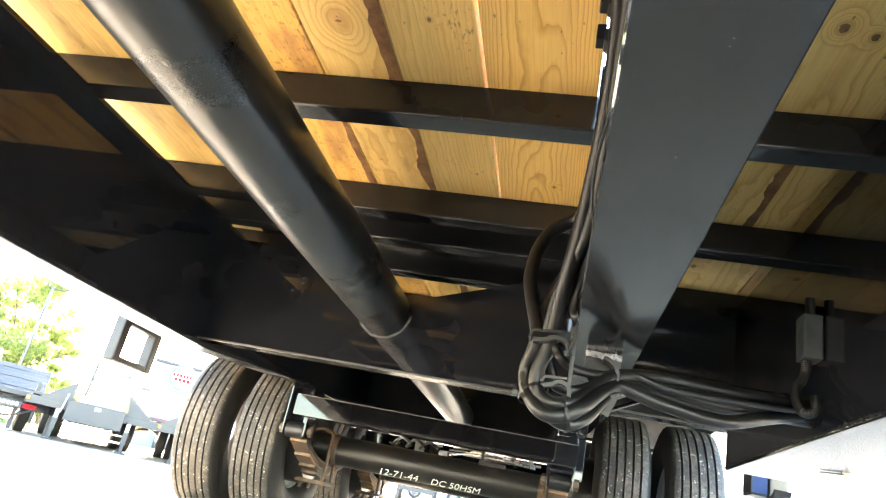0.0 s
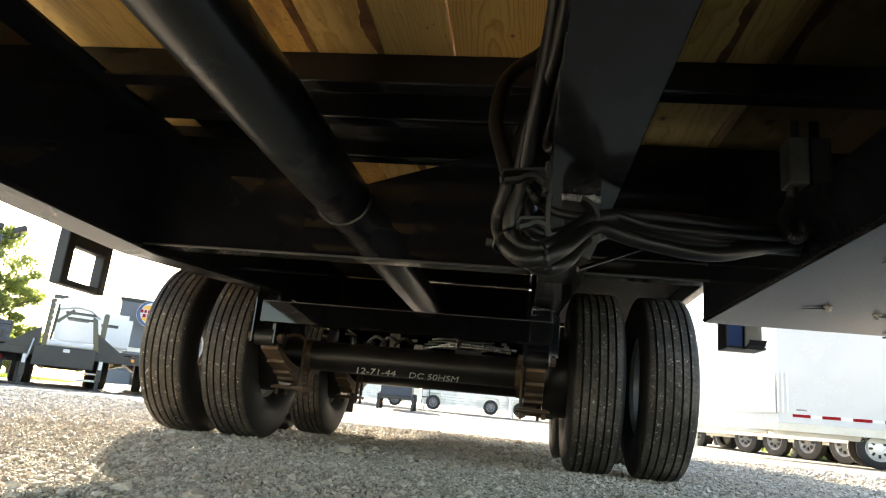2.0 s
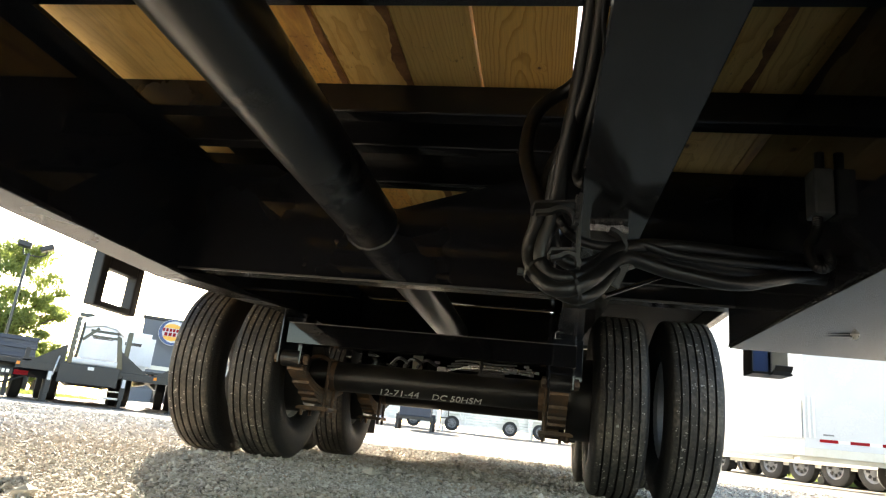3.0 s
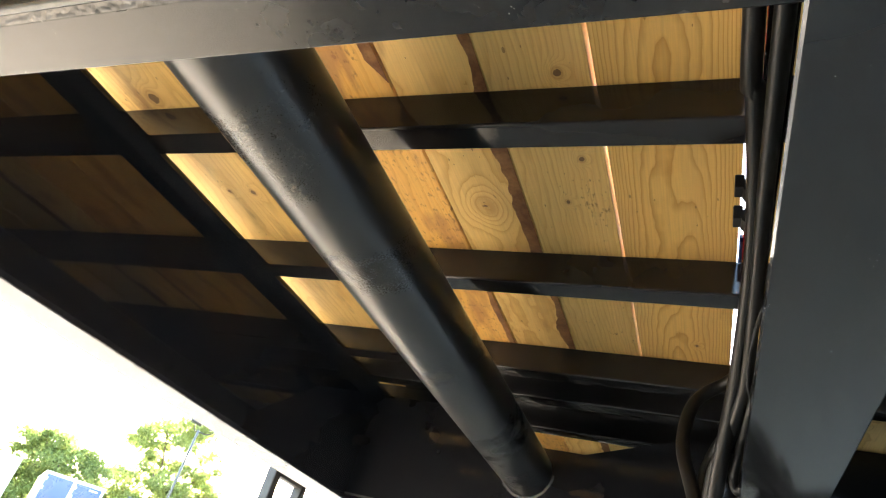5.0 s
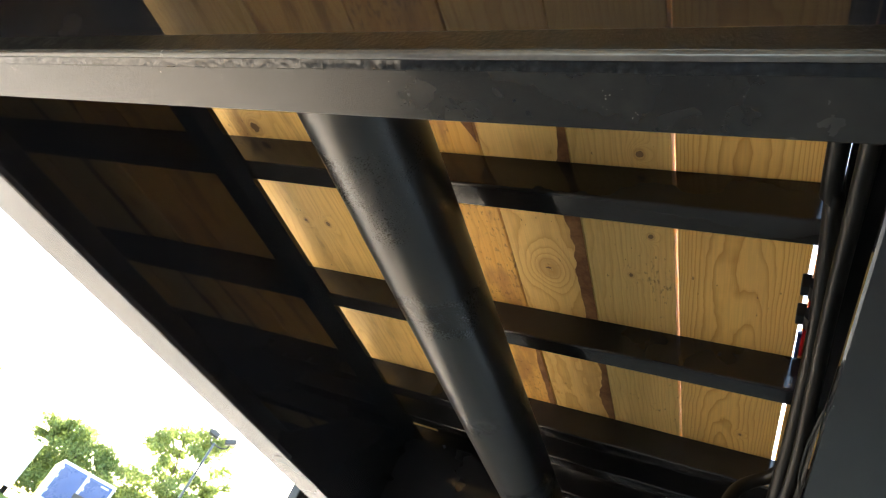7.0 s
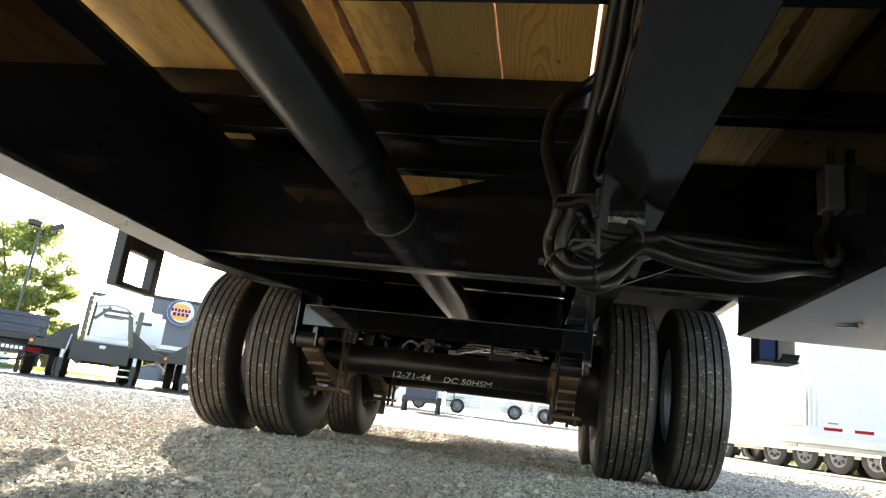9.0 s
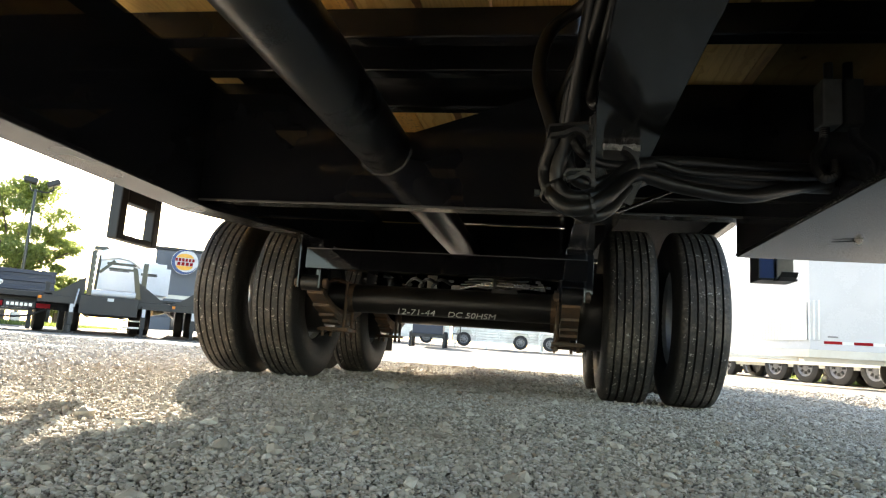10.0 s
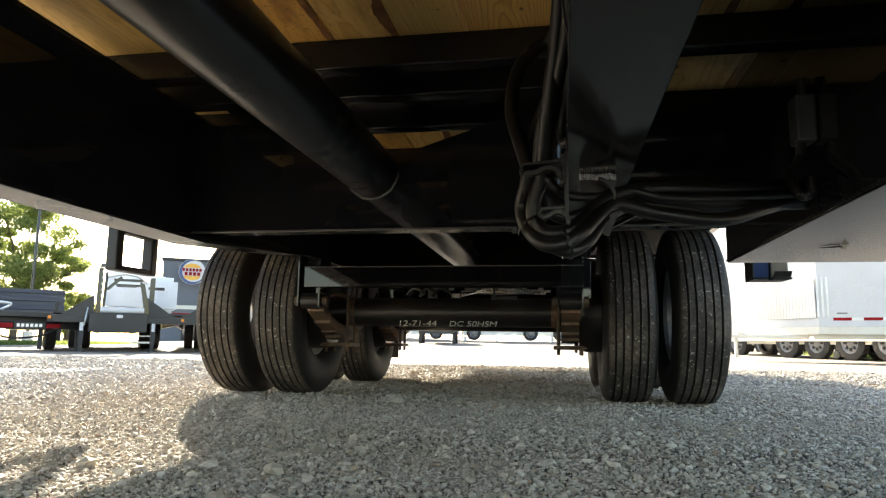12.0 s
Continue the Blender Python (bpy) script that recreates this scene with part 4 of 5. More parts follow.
# Lines added for the red and blue that show in the plank gap.
part("gap_streak", pipe([(0.5255, -0.6, 0.980), (0.5255, 0.3, 0.980), (0.526, 0.8, 0.980), (0.5255, 1.13, 0.980)], 0.0038, seg=8), RED, trailer, "thin red line added in the plank gap", smooth=True)
part("gap_streak", pipe([(0.519, 1.06, 0.9815), (0.519, 1.10, 0.9805), (0.519, 1.14, 0.9805)], 0.0036, seg=8), BLUE, trailer, "thin blue line added in the plank gap", smooth=True)
for y, z in ((0.800, 0.878), (0.850, 0.862)):
    part("hose_clamp", merge(cyl(bmesh.new(), (0.529, y - 0.012, z), (0.529, y + 0.012, z - 0.002), 0.0165, seg=18), boxes([(0.503, 0.516, y - 0.012, y + 0.012, z - 0.006, z + 0.018)], 0.002)), LOOM, trailer, "black plastic hose clamp")
def band(c, axis, rx, w=0.005):
    """A narrow strap round two hoses, with its square head."""
    d = Vector(axis).normalized()
    bm = cyl(bmesh.new(), tuple(Vector(c) - d * w / 2), tuple(Vector(c) + d * w / 2), rx, seg=20, caps=False)
    p = Vector(c) + Vector((-1, 0, -0.15)) * rx
    box(bm, p.x - 0.007, p.x + 0.002, p.y - 0.005, p.y + 0.005, p.z - 0.005, p.z + 0.005, 0.001)
    return bm


part("cable_tie", band((0.476, 1.172, 0.432), (0.5, -0.4, -0.8), 0.0255), LOOM, trailer)
part("cable_tie", band((0.527, 1.158, 0.404), (1, 0.2, 0.35), 0.0255), LOOM, trailer)
part("brace_rod", cyl(bmesh.new(), (0.605, 1.575, 0.490), (0.871, 1.850, 0.660), 0.005, seg=10), FLANGE, trailer, smooth=True)

# ---------------------------------------------------------------- deck planks
SEAMS = [-1.250, -1.105, -0.940, -0.830, -0.668, -0.395, -0.190, -0.022, 0.141, 0.306, 0.518, 0.660, 0.808, 0.986, 1.115, 1.250]
GAPS = {-0.022: 0.0040, 0.141: 0.001, 0.306: 0.0055, 0.518: 0.008, 0.986: 0.0012}


def plank(x0, x1, seed):
    """One deck plank with slightly wandering edges and rounded arrises."""
    bm = bmesh.new()
    ys = [Y0 + (Y1 - Y0) * i / 66 for i in range(67)]
    rings = []
    for y in ys:
        a = x0 + 0.0009 * noise.noise((y * 2.0, seed, 0.0))
        b = x1 + 0.0009 * noise.noise((y * 2.0, seed, 5.0))
        c = 0.0015
        rings.append([bm.verts.new(p) for p in ((a + c, y, DECK_Z), (b - c, y, DECK_Z), (b, y, DECK_Z + c), (b, y, DECK_Z + 0.038), (a, y, DECK_Z + 0.038), (a, y, DECK_Z + c))])
    for p, q in zip(rings, rings[1:]):
        for j in range(6):
            bm.faces.new((p[j], p[(j + 1) % 6], q[(j + 1) % 6], q[j]))
    bm.faces.new(rings[0])
    bm.faces.new(rings[-1])
    return bm


planks = {}
for i, (a, b) in enumerate(zip(SEAMS, SEAMS[1:])):
    planks[a] = part("deck_plank", plank(a + GAPS.get(a, 0.0016) / 2, b - GAPS.get(b, 0.0016) / 2, i * 3.7), WOODS[PLANK_WOOD.get(a, i % 2)], trailer, "knotty yellow pine deck plank")


def wane(x0, x1, y0, y1, seed):
    """A bark edge left on a plank: a thin uneven strip."""
    n = int((y1 - y0) / 0.012)
    left, right = [], []
    for i in range(n + 1):
        y = y0 + (y1 - y0) * i / n
        f = min(1.0, 6 * i / n, 6 * (n - i) / n)
        w = (x1 - x0) * f * (0.62 + 0.55 * noise.noise((y * 7.0, seed, 1.0)) + 0.15 * noise.noise((y * 40.0, seed, 2.0)))
        right.append((x1, y))
        left.append((x1 - max(0.001, w), y))
    return prism(left + right[::-1], "z", DECK_Z - 0.0016, DECK_Z - 0.0004)


# The third strip stands for a heartwood band inside its plank.
for key, x0, x1, y0, y1 in ((-0.022, 0.102, 0.140, 0.2, 3.2), (-0.190, -0.06, -0.0245, 0.35, 0.66), (0.808, 0.870, 0.905, 1.15, 1.75), (-0.190, -0.045, -0.0245, 1.2, 2.2)):
    part("reddish_strip", wane(x0, x1, y0, y1, x0 * 31), BARKEDGE, planks[key], "reddish strip of bark and heartwood on the plank")


# ---------------------------------------------------------------- the yard around
def far(az, dist, z=0.0):
    """A place in the yard by its bearing from the line of the trailer, and its distance."""
    a = radians(az)
    return (0.5 + dist * math.sin(a), 0.2 + dist * math.cos(a), z)


def road_wheel(parent, x, y, r=0.33, w=0.2, rim=None, facing=-1):
    """A yard trailer's wheel with its axis along the local x, under its trailer."""
    prof = [(-w / 2, r * 0.62), (-w / 2, r * 0.9), (-w * 0.38, r), (w * 0.38, r), (w / 2, r * 0.9), (w / 2, r * 0.62)]
    bm = lathe(prof, 28)
    wheel = part("wheel", bm, YARDTYRE, parent, smooth=True)
    wheel.location = (x, y, r)
    disc = lathe([(facing * w * 0.36, 0.001), (facing * w * 0.36, r * 0.2), (facing * w * 0.30, r * 0.5), (facing * w * 0.44, r * 0.6), (facing * w * 0.44, r * 0.635), (0.0, r * 0.63), (0.0, 0.001)], 24)
    part("rim", disc, rim or RIMGREY, wheel, smooth=True)
    for i in range(8):
        a = 2 * math.pi * i / 8
        slot = boxes([(facing * w * 0.40 - 0.012, facing * w * 0.40 + 0.012, -r * 0.06, r * 0.06, r * 0.28, r * 0.46)])
        bmesh.ops.rotate(slot, cent=(0, 0, 0), matrix=Matrix.Rotation(a, 3, "X"), verts=slot.verts)
        part("rim_slot", slot, LOOM, wheel)
    return wheel


# ---- white enclosed cargo trailers
def cargo_trailer(at, turn, length, stripes, wheels, height=2.3, r=0.33):
    """Local y runs along the trailer to its tongue; its visible side is at local x = 0 and it lies towards +x."""
    t = thing("enclosed_trailer", "white enclosed cargo trailer with red reflector strips", "trailer", "cargo trailers in the yard", at, turn)
    t.scale = (-1, 1, 1)
    body = part("body", boxes([(0.0, 2.1, 0.0, length, 0.52, 0.62 + height)], 0.02), WHITE, t)
    n = int(length / 0.61)
    for i in range(1, n):
        part("side_seam", boxes([(-0.003, 0.001, i * 0.61 - 0.008, i * 0.61 + 0.008, 0.66, 0.60 + height)]), CREAM, body)
    part("lower_rail", boxes([(-0.02, 0.06, -0.02, length + 0.02, 0.42, 0.52)], 0.006), CREAM, t, "cream lower side rail")
    part("frame_rail", boxes([(0.10, 0.16, 0.1, length - 0.1, 0.35, 0.52)], 0.004), CREAM, t)
    for i in range(stripes):
        y = length - 0.25 - i * 0.61
        part("reflector_strip", boxes([(-0.006, 0.001, y - 0.30, y, 0.715, 0.768)]), RED, body, "red reflector strip")
        part("reflector_strip", boxes([(-0.006, 0.001, y - 0.56, y - 0.305, 0.715, 0.768)]), ALU, body, "silver reflector strip")
    for y in wheels:
        road_wheel(t, 0.16, y, r)
        road_wheel(t, 1.94, y, r, facing=1)
    part("fender", prism([(wheels[0] - 0.62, 0.60), (wheels[0] - 0.40, 0.72), (wheels[-1] + 0.40, 0.72), (wheels[-1] + 0.62, 0.60), (wheels[-1] + 0.58, 0.60), (wheels[-1] + 0.38, 0.69), (wheels[0] - 0.38, 0.69), (wheels[0] - 0.58, 0.60)], "x", -0.05, 0.22), ALU, t)
    ton = part("tongue", merge(prism([(0.25, length), (0.35, length), (1.08, length + 1.15), (1.02, length + 1.2)], "z", 0.44, 0.54), prism([(1.85, length), (1.75, length), (1.02, length + 1.15), (1.08, length + 1.2)], "z", 0.44, 0.54)), CREAM, t)
    part("coupler", boxes([(1.0, 1.1, length + 1.1, length + 1.35, 0.42, 0.56)], 0.01), CHARCOAL, ton)
    part("jack_post", cyl(bmesh.new(), (1.05, length + 1.0, 0.22), (1.05, length + 1.0, 0.85), 0.035, seg=14), ALU, ton)
    part("jack_head", boxes([(0.98, 1.12, length + 0.93, length + 1.07, 0.85, 1.0)], 0.01), CHARCOAL, ton)
    part("jack_wheel", cyl(bmesh.new(), (1.0, length + 1.0, 0.1), (1.1, length + 1.0, 0.1), 0.1, seg=20), ALU, ton)
    for sx in (-0.09, 0.09):
        pts = [(1.05 + sx, length + 0.85, 0.44), (1.05 + sx * 1.6, length + 1.0, 0.25), (1.05 + sx * 1.3, length + 1.15, 0.42)]
        part("safety_chain", pipe(pts, 0.014, seg=6, step=8, ribs=0.5), ALU, ton)
    return t


def beside(place, ahead, x, y):
    """Where a trailer's corner lies when its point (x, y) is at place and its tongue points ahead."""
    a = Vector((ahead[0], ahead[1], 0)).normalized()
    away = Vector((-a.y, a.x, 0))
    return Vector((place[0], place[1], 0)) - a * y - away * x


AHEAD = (0.41, -0.91)
turn = math.degrees(math.atan2(AHEAD[1], AHEAD[0])) - 90
cargo_trailer(beside(far(17.48, 18.9), AHEAD, 0.16, 1.2), turn, 4.9, 0, (1.2, 2.15, 3.1, 4.05), 2.3, 0.38)
cargo_trailer(beside(far(12.4, 21.2), AHEAD, 0.16, 1.2), turn, 3.6, 0, (1.2, 2.15), 2.3, 0.38)
cargo_trailer(beside(far(15.5, 27.5), AHEAD, 0.16, 2.2), turn, 5.2, 0, (1.4, 2.3), 2.3, 0.38)
tail = cargo_trailer(beside(far(31.2, 12.8), (-0.94, 0.34), -1.05, 5.2), math.degrees(math.atan2(0.34, -0.94)) - 90, 4.2, 3, (1.0, 1.85), 2.3, 0.34)
tail.scale = (1, 1, 1)


def nosed_trailer(at, turn):
    """Local x runs back along the side from the front corner, y away from the yard lane; the pointed nose is at x < 0."""
    t = thing("enclosed_trailer", "white enclosed trailer with pointed tread-plate nose and red reflector tape", "trailer", "cargo trailers in the yard", at, turn)
    L, W, nose = 2.75, 2.1, 1.15
    plan = [(0.0, 0.0), (L, 0.0), (L, W), (0.0, W), (-nose, W / 2)]
    body = part("body", prism(plan, "z", 0.64, 2.75), WHITE, t)
    part("roof_trim", prism([(x + (0.02 if x > 0 else -0.02), y + (0.02 if y > 1 else -0.02 if y < 0.5 else 0)) for x, y in plan], "z", 2.75, 2.83), ALU, t)
    part("lower_rail", prism([(x + (0.015 if x > 0 else -0.015), y + (0.015 if y > 1 else -0.015 if y < 0.5 else 0)) for x, y in plan], "z", 0.50, 0.638), CREAM, t, "cream lower side rail")
    part("frame_rail", boxes([(-0.1, L - 0.05, 0.10, 0.16, 0.42, 0.50)], 0.004), CREAM, t)
    n = Vector((-nose, W / 2, 0)).normalized()
    guard = part("stone_guard", prism([(-0.03, 0.012), (-0.03 + n.x * 1.42, 0.012 + n.y * 1.42), (-0.05 + n.x * 1.42, -0.002 + n.y * 1.42), (-0.05, -0.004)], "z", 0.80, 1.52), ALU, t, "bright tread-plate stone guard")
    for i in range(18):
        for k in range(14):
            c = Vector((-0.05, -0.006, 0)) + n * (0.05 + 0.075 * i) + Vector((0, 0, 0.83 + 0.05 * k))
            stud = boxes([(-0.016, 0.016, -0.003, 0.003, -0.005, 0.005)])
            bmesh.ops.transform(stud, matrix=Matrix.Translation(c) @ Matrix.Rotation(math.atan2(n.y, n.x), 4, "Z") @ Matrix.Rotation(radians(45 if (i + k) % 2 else -45), 4, "Y"), verts=stud.verts)
            part("tread_stud", stud, RIMGREY, guard)
    for x in (-0.02, 0.055, 0.13):
        part("corner_trim", boxes([(x, x + 0.035, -0.022, 0.0, 0.80, 1.52)], 0.006), ALU, t)
    for i in range(6):
        x = 0.22 + 0.457 * i
        part("reflector_strip", boxes([(x, x + 0.28, -0.005, 0.001, 0.745, 0.797)]), RED, body, "red reflector strip")
        if i < 5:
            part("reflector_strip", boxes([(x + 0.282, x + 0.455, -0.005, 0.001, 0.745, 0.797)]), ALU, body, "silver reflector strip")
    for x in (0.72, 1.33, 1.94, 2.5):
        part("side_seam", boxes([(x - 0.007, x + 0.007, -0.003, 0.001, 0.84, 2.74)]), WHITE, body)
    part("name_bar", boxes([(0.28, 0.44, -0.003, 0.001, 0.86, 0.885)]), RIMGREY, body)
    for x in (1.5, 2.3):
        for y in (0.2, W - 0.2):
            w = road_wheel(t, 0, 0, 0.33, 0.2, ALU)
            w.matrix_basis = pose(x, y, 0.33, 0, 0, 90)
    part("jack_post", cyl(bmesh.new(), (-nose - 0.35, W / 2, 0.05), (-nose - 0.35, W / 2, 0.95), 0.035, seg=14), ALU, t)
    part("tongue", prism([(-nose - 0.9, W / 2 - 0.05), (-0.2, 0.30), (-0.2, W - 0.30), (-nose - 0.9, W / 2 + 0.05)], "z", 0.44, 0.498), CREAM, t)
    return t


nosed_trailer(far(19.6, 13.6), -19.8)


# ---- charcoal gooseneck flatbeds whose necks point at the camera
def gooseneck(at, turn, mark=True):
    """Local y runs back from the jacks; local x across."""
    t = thing("gooseneck_trailer", "charcoal steel gooseneck flatbed trailer standing on landing jacks", "trailer", "goosenecks in the yard", at, turn)
    part("neck_box", boxes([(-0.52, 0.52, -0.10, 0.10, 0.38, 0.75)], 0.012), CHARCOAL, t)
    if mark:
        part("plate_sticker", boxes([(-0.04, 0.07, -0.106, -0.100, 0.66, 0.72)]), WHITE, t, "small white sticker")
    part("tarp_roll", cyl(bmesh.new(), (-0.34, 0.02, 0.815), (0.45, 0.02, 0.815), 0.062, seg=20), WHITE, t, "rolled white tarp", smooth=True)
    for sx in (-1, 1):
        part("gusset", prism([(sx * 0.46, 1.12), (sx * 1.04, 0.70), (sx * 1.04, 0.66), (sx * 0.46, 0.66)], "y", 0.10, 0.14), CHARCOAL, t)
        j = part("landing_jack", boxes([(sx * 0.64 - 0.045, sx * 0.64 + 0.045, -0.06, 0.04, 0.16, 0.62)], 0.006), CHARCOAL, t)
        part("jack_foot", boxes([(sx * 0.64 - 0.10, sx * 0.64 + 0.10, -0.12, 0.10, 0.0, 0.02), (sx * 0.64 - 0.032, sx * 0.64 + 0.032, -0.045, 0.025, 0.02, 0.17)], 0.003), CHARCOAL, j)
        part("jack_label", boxes([(sx * 0.64 - 0.03, sx * 0.64 + 0.03, -0.065, -0.060, 0.40, 0.56)]), WHITE, j, "white warning label")
        part("side_rail", boxes([(sx * 1.20 - 0.04, sx * 1.20 + 0.04, 0.1, 8.2, 0.56, 0.72)], 0.006), CHARCOAL, t)
        part("front_rail", boxes([sorted((sx * 0.52, sx * 1.16)) + [0.06, 0.12, 0.56, 0.70]], 0.006), CHARCOAL, t)
        part("marker_light", boxes([(sx * 1.20 - 0.03, sx * 1.20 + 0.03, 0.085, 0.1, 0.62, 0.68)], 0.004), ORANGE, t, "amber marker light")
    post = part("upright", boxes([(-0.43, -0.33, 0.12, 0.22, 0.70, 1.66)], 0.006), BLACK, t)
    for k in range(6):
        part("jack_pin", cyl(bmesh.new(), (-0.345, 0.119, 0.98 + 0.12 * k), (-0.345, 0.112, 0.98 + 0.12 * k), 0.016, seg=10), ALU, post)
    part("crank_tube", cyl(bmesh.new(), (-0.30, 0.10, 0.78), (-0.27, 0.10, 1.58), 0.028, seg=12), BLACK, post)
    part("upright", boxes([(0.535, 0.63, 0.12, 0.22, 0.70, 1.50)], 0.006), BLACK, t)
    # Black neck in a bright material: sun sheen put into its colour.
    part("neck_arm", prism([(-0.25, 1.46), (-0.27, 1.63), (0.06, 1.77), (0.34, 1.66), (0.54, 1.48), (0.47, 1.37), (0.28, 1.50), (0.06, 1.53)], "y", -0.2, 0.16), ALU, t, "black coupler neck with its sunlight painted pale")
    part("brace", prism([(-0.27, 1.24), (-0.23, 1.20), (0.02, 1.46), (-0.02, 1.50)], "y", 0.0, 0.06), BLACK, t)
    part("brace", prism([(0.34, 1.40), (0.43, 1.36), (0.56, 0.75), (0.46, 0.75)], "y", 0.02, 0.14), BLACK, t)
    part("crossbar", boxes([(-0.14, 0.40, 0.04, 0.10, 1.40, 1.45), (-0.10, 0.40, 0.04, 0.10, 1.30, 1.345)], 0.006), BLACK, t)
    part("top_plate", boxes([(-0.40, -0.14, 0.10, 0.24, 1.67, 1.75)], 0.006), BLACK, t)
    part("slack_chain", pipe([(-0.56, 0.05, 0.86), (-0.58, -0.08, 0.66), (-0.60, -0.05, 0.50)], 0.012, seg=6, ribs=0.4), ALU, t)
    part("deck", boxes([(-1.16, 1.16, 0.3, 8.2, 0.74, 0.79)], 0.005), CHARCOAL, t)
    for x in (-0.45, 0.45):
        part("chassis_beam", boxes([(x - 0.05, x + 0.05, 0.3, 8.1, 0.40, 0.735)], 0.006), CHARCOAL, t)
    for y in (1.2, 2.6, 4.0, 7.2):
        part("chassis_crossmember", boxes([(-0.395, 0.395, y, y + 0.05, 0.42, 0.70)], 0.004), CHARCOAL, t)
    part("side_step", boxes([(0.30, 0.62, 0.5, 0.8, 0.16, 0.20), (0.30, 0.62, 0.5, 0.8, 0.30, 0.33)], 0.004), ALU, t)
    for y in (5.2, 6.3):
        for sx in (-1, 1):
            for wx in (0.72, 0.98):
                road_wheel(t, sx * wx, y, 0.38, 0.21, STEEL, sx)
    return t


gooseneck(far(-36.05, 14.7), 36.5)
gooseneck(far(-27.4, 14.8), 30.0, False)


def poly_tank(at, turn, w, d, z0, h, label):
    t = thing("plastic_tank", label, "tank", "", at, turn)
    bm = boxes([(-w / 2, w / 2, -d / 2, d / 2, z0, z0 + h)])
    bmesh.ops.bevel(bm, geom=list(bm.edges), offset=0.10, segments=4, affect="EDGES")
    body = part("shell", bm, TANK, t, smooth=True)
    part("lid", cyl(bmesh.new(), (0, 0, z0 + h), (0, 0, z0 + h + 0.05), 0.2, seg=24), TANK, body)
    part("label_plate", boxes([(-0.22, 0.18, -d / 2 - 0.004, -d / 2 + 0.002, z0 + h * 0.62, z0 + h * 0.70)]), CHARCOAL, body)
    for i in range(2):
        part("skid", boxes([(-w / 2 + 0.2 + i * (w - 0.5), -w / 2 + 0.3 + i * (w - 0.5), -d / 2, d / 2, z0 - 0.08, z0)]), CHARCOAL, body)
    return t


poly_tank(far(-35.6, 17.0, 0.79), 36, 0.86, 1.2, 0.08, 0.85, "white plastic tank strapped on a trailer deck")
poly_tank(far(-33.6, 17.6, 0.79), 36, 0.95, 1.2, 0.08, 0.85, "larger white plastic tank with rounded corners")


# ---- navy dump trailer, seen from behind
def dump_trailer(at, turn):
    t = thing("dump_trailer", "navy steel dump trailer with ribbed tailgate", "trailer", "", at, turn)
    bed = part("bed", boxes([(-1.05, 1.05, 0.0, 4.2, 0.84, 0.92), (-1.05, 1.05, 0.0, 0.05, 0.92, 1.78), (-1.05, -1.0, 0.05, 4.2, 0.92, 1.70), (1.0, 1.05, 0.05, 4.2, 0.92, 1.70)], 0.006), NAVY, t)
    for z in (0.95, 1.22, 1.49, 1.74):
        part("rib", boxes([(-1.07, 1.07, -0.06, 0.0, z - 0.075, z + 0.05)], 0.012), NAVY, bed)
    part("chassis", boxes([(-0.5, 0.5, 0.2, 4.4, 0.52, 0.84)], 0.006), CHARCOAL, t)
    for y in (1.6, 2.6):
        for sx in (-1, 1):
            road_wheel(t, sx * 1.0, y, 0.38, 0.24, STEEL, sx)
    return t


dump_trailer(far(-42.2, 25.0), 43)


def equipment_trailer(at, turn):
    t = thing("equipment_trailer", "low black equipment trailer with red tail lamps", "trailer", "", at, turn)
    part("deck", boxes([(-1.9, 1.05, 0.0, 3.0, 0.66, 0.76)], 0.006), CHARCOAL, t)
    part("chassis", boxes([(-1.8, 1.0, 0.35, 0.45, 0.50, 0.66)], 0.006), CHARCOAL, t)
    part("tail_bar", boxes([(-1.9, 1.0, -0.20, -0.08, 0.42, 0.56)], 0.006), BLACK, t)
    for x in (-0.40, 0.40):
        part("tail_lamp", boxes([(x - 0.12, x + 0.12, -0.215, -0.198, 0.44, 0.53)], 0.004), RED, t, "red tail lamp")
    part("maker_plate", boxes([(-0.26, 0.26, -0.212, -0.20, 0.43, 0.55)]), CHARCOAL, t)
    for i in range(6):
        part("lettering_bar", boxes([(-0.22 + 0.075 * i, -0.17 + 0.075 * i, -0.217, -0.212, 0.46, 0.52)]), ALU, t)
    for x in (-1.3, 0.2, 0.85):
        part("leg", boxes([(x - 0.04, x + 0.04, -0.06, 0.02, 0.02, 0.5)], 0.004), CHARCOAL, t)
    for x in (-1.2, 0.45):
        road_wheel(t, x, 1.4, 0.36, 0.22, STEEL)
    part("hose_loop", pipe([(-0.9, -0.1, 0.80), (-0.7, -0.2, 0.92), (-0.35, -0.2, 0.90), (-0.5, -0.15, 0.78)], 0.025, seg=8), ALU, t)
    part("hose_loop", pipe([(-0.8, -0.2, 0.44), (-0.4, -0.25, 0.26), (0.1, -0.25, 0.27), (0.5, -0.2, 0.44)], 0.02, seg=8), BRACKET, t)
    part("ramp_post", boxes([(-0.78, -0.70, -0.05, 0.03, 0.76, 1.02), (0.40, 0.48, -0.05, 0.03, 0.76, 0.98)], 0.004), CHARCOAL, t)
    return t


equipment_trailer(far(-41.9, 15.5), 44)


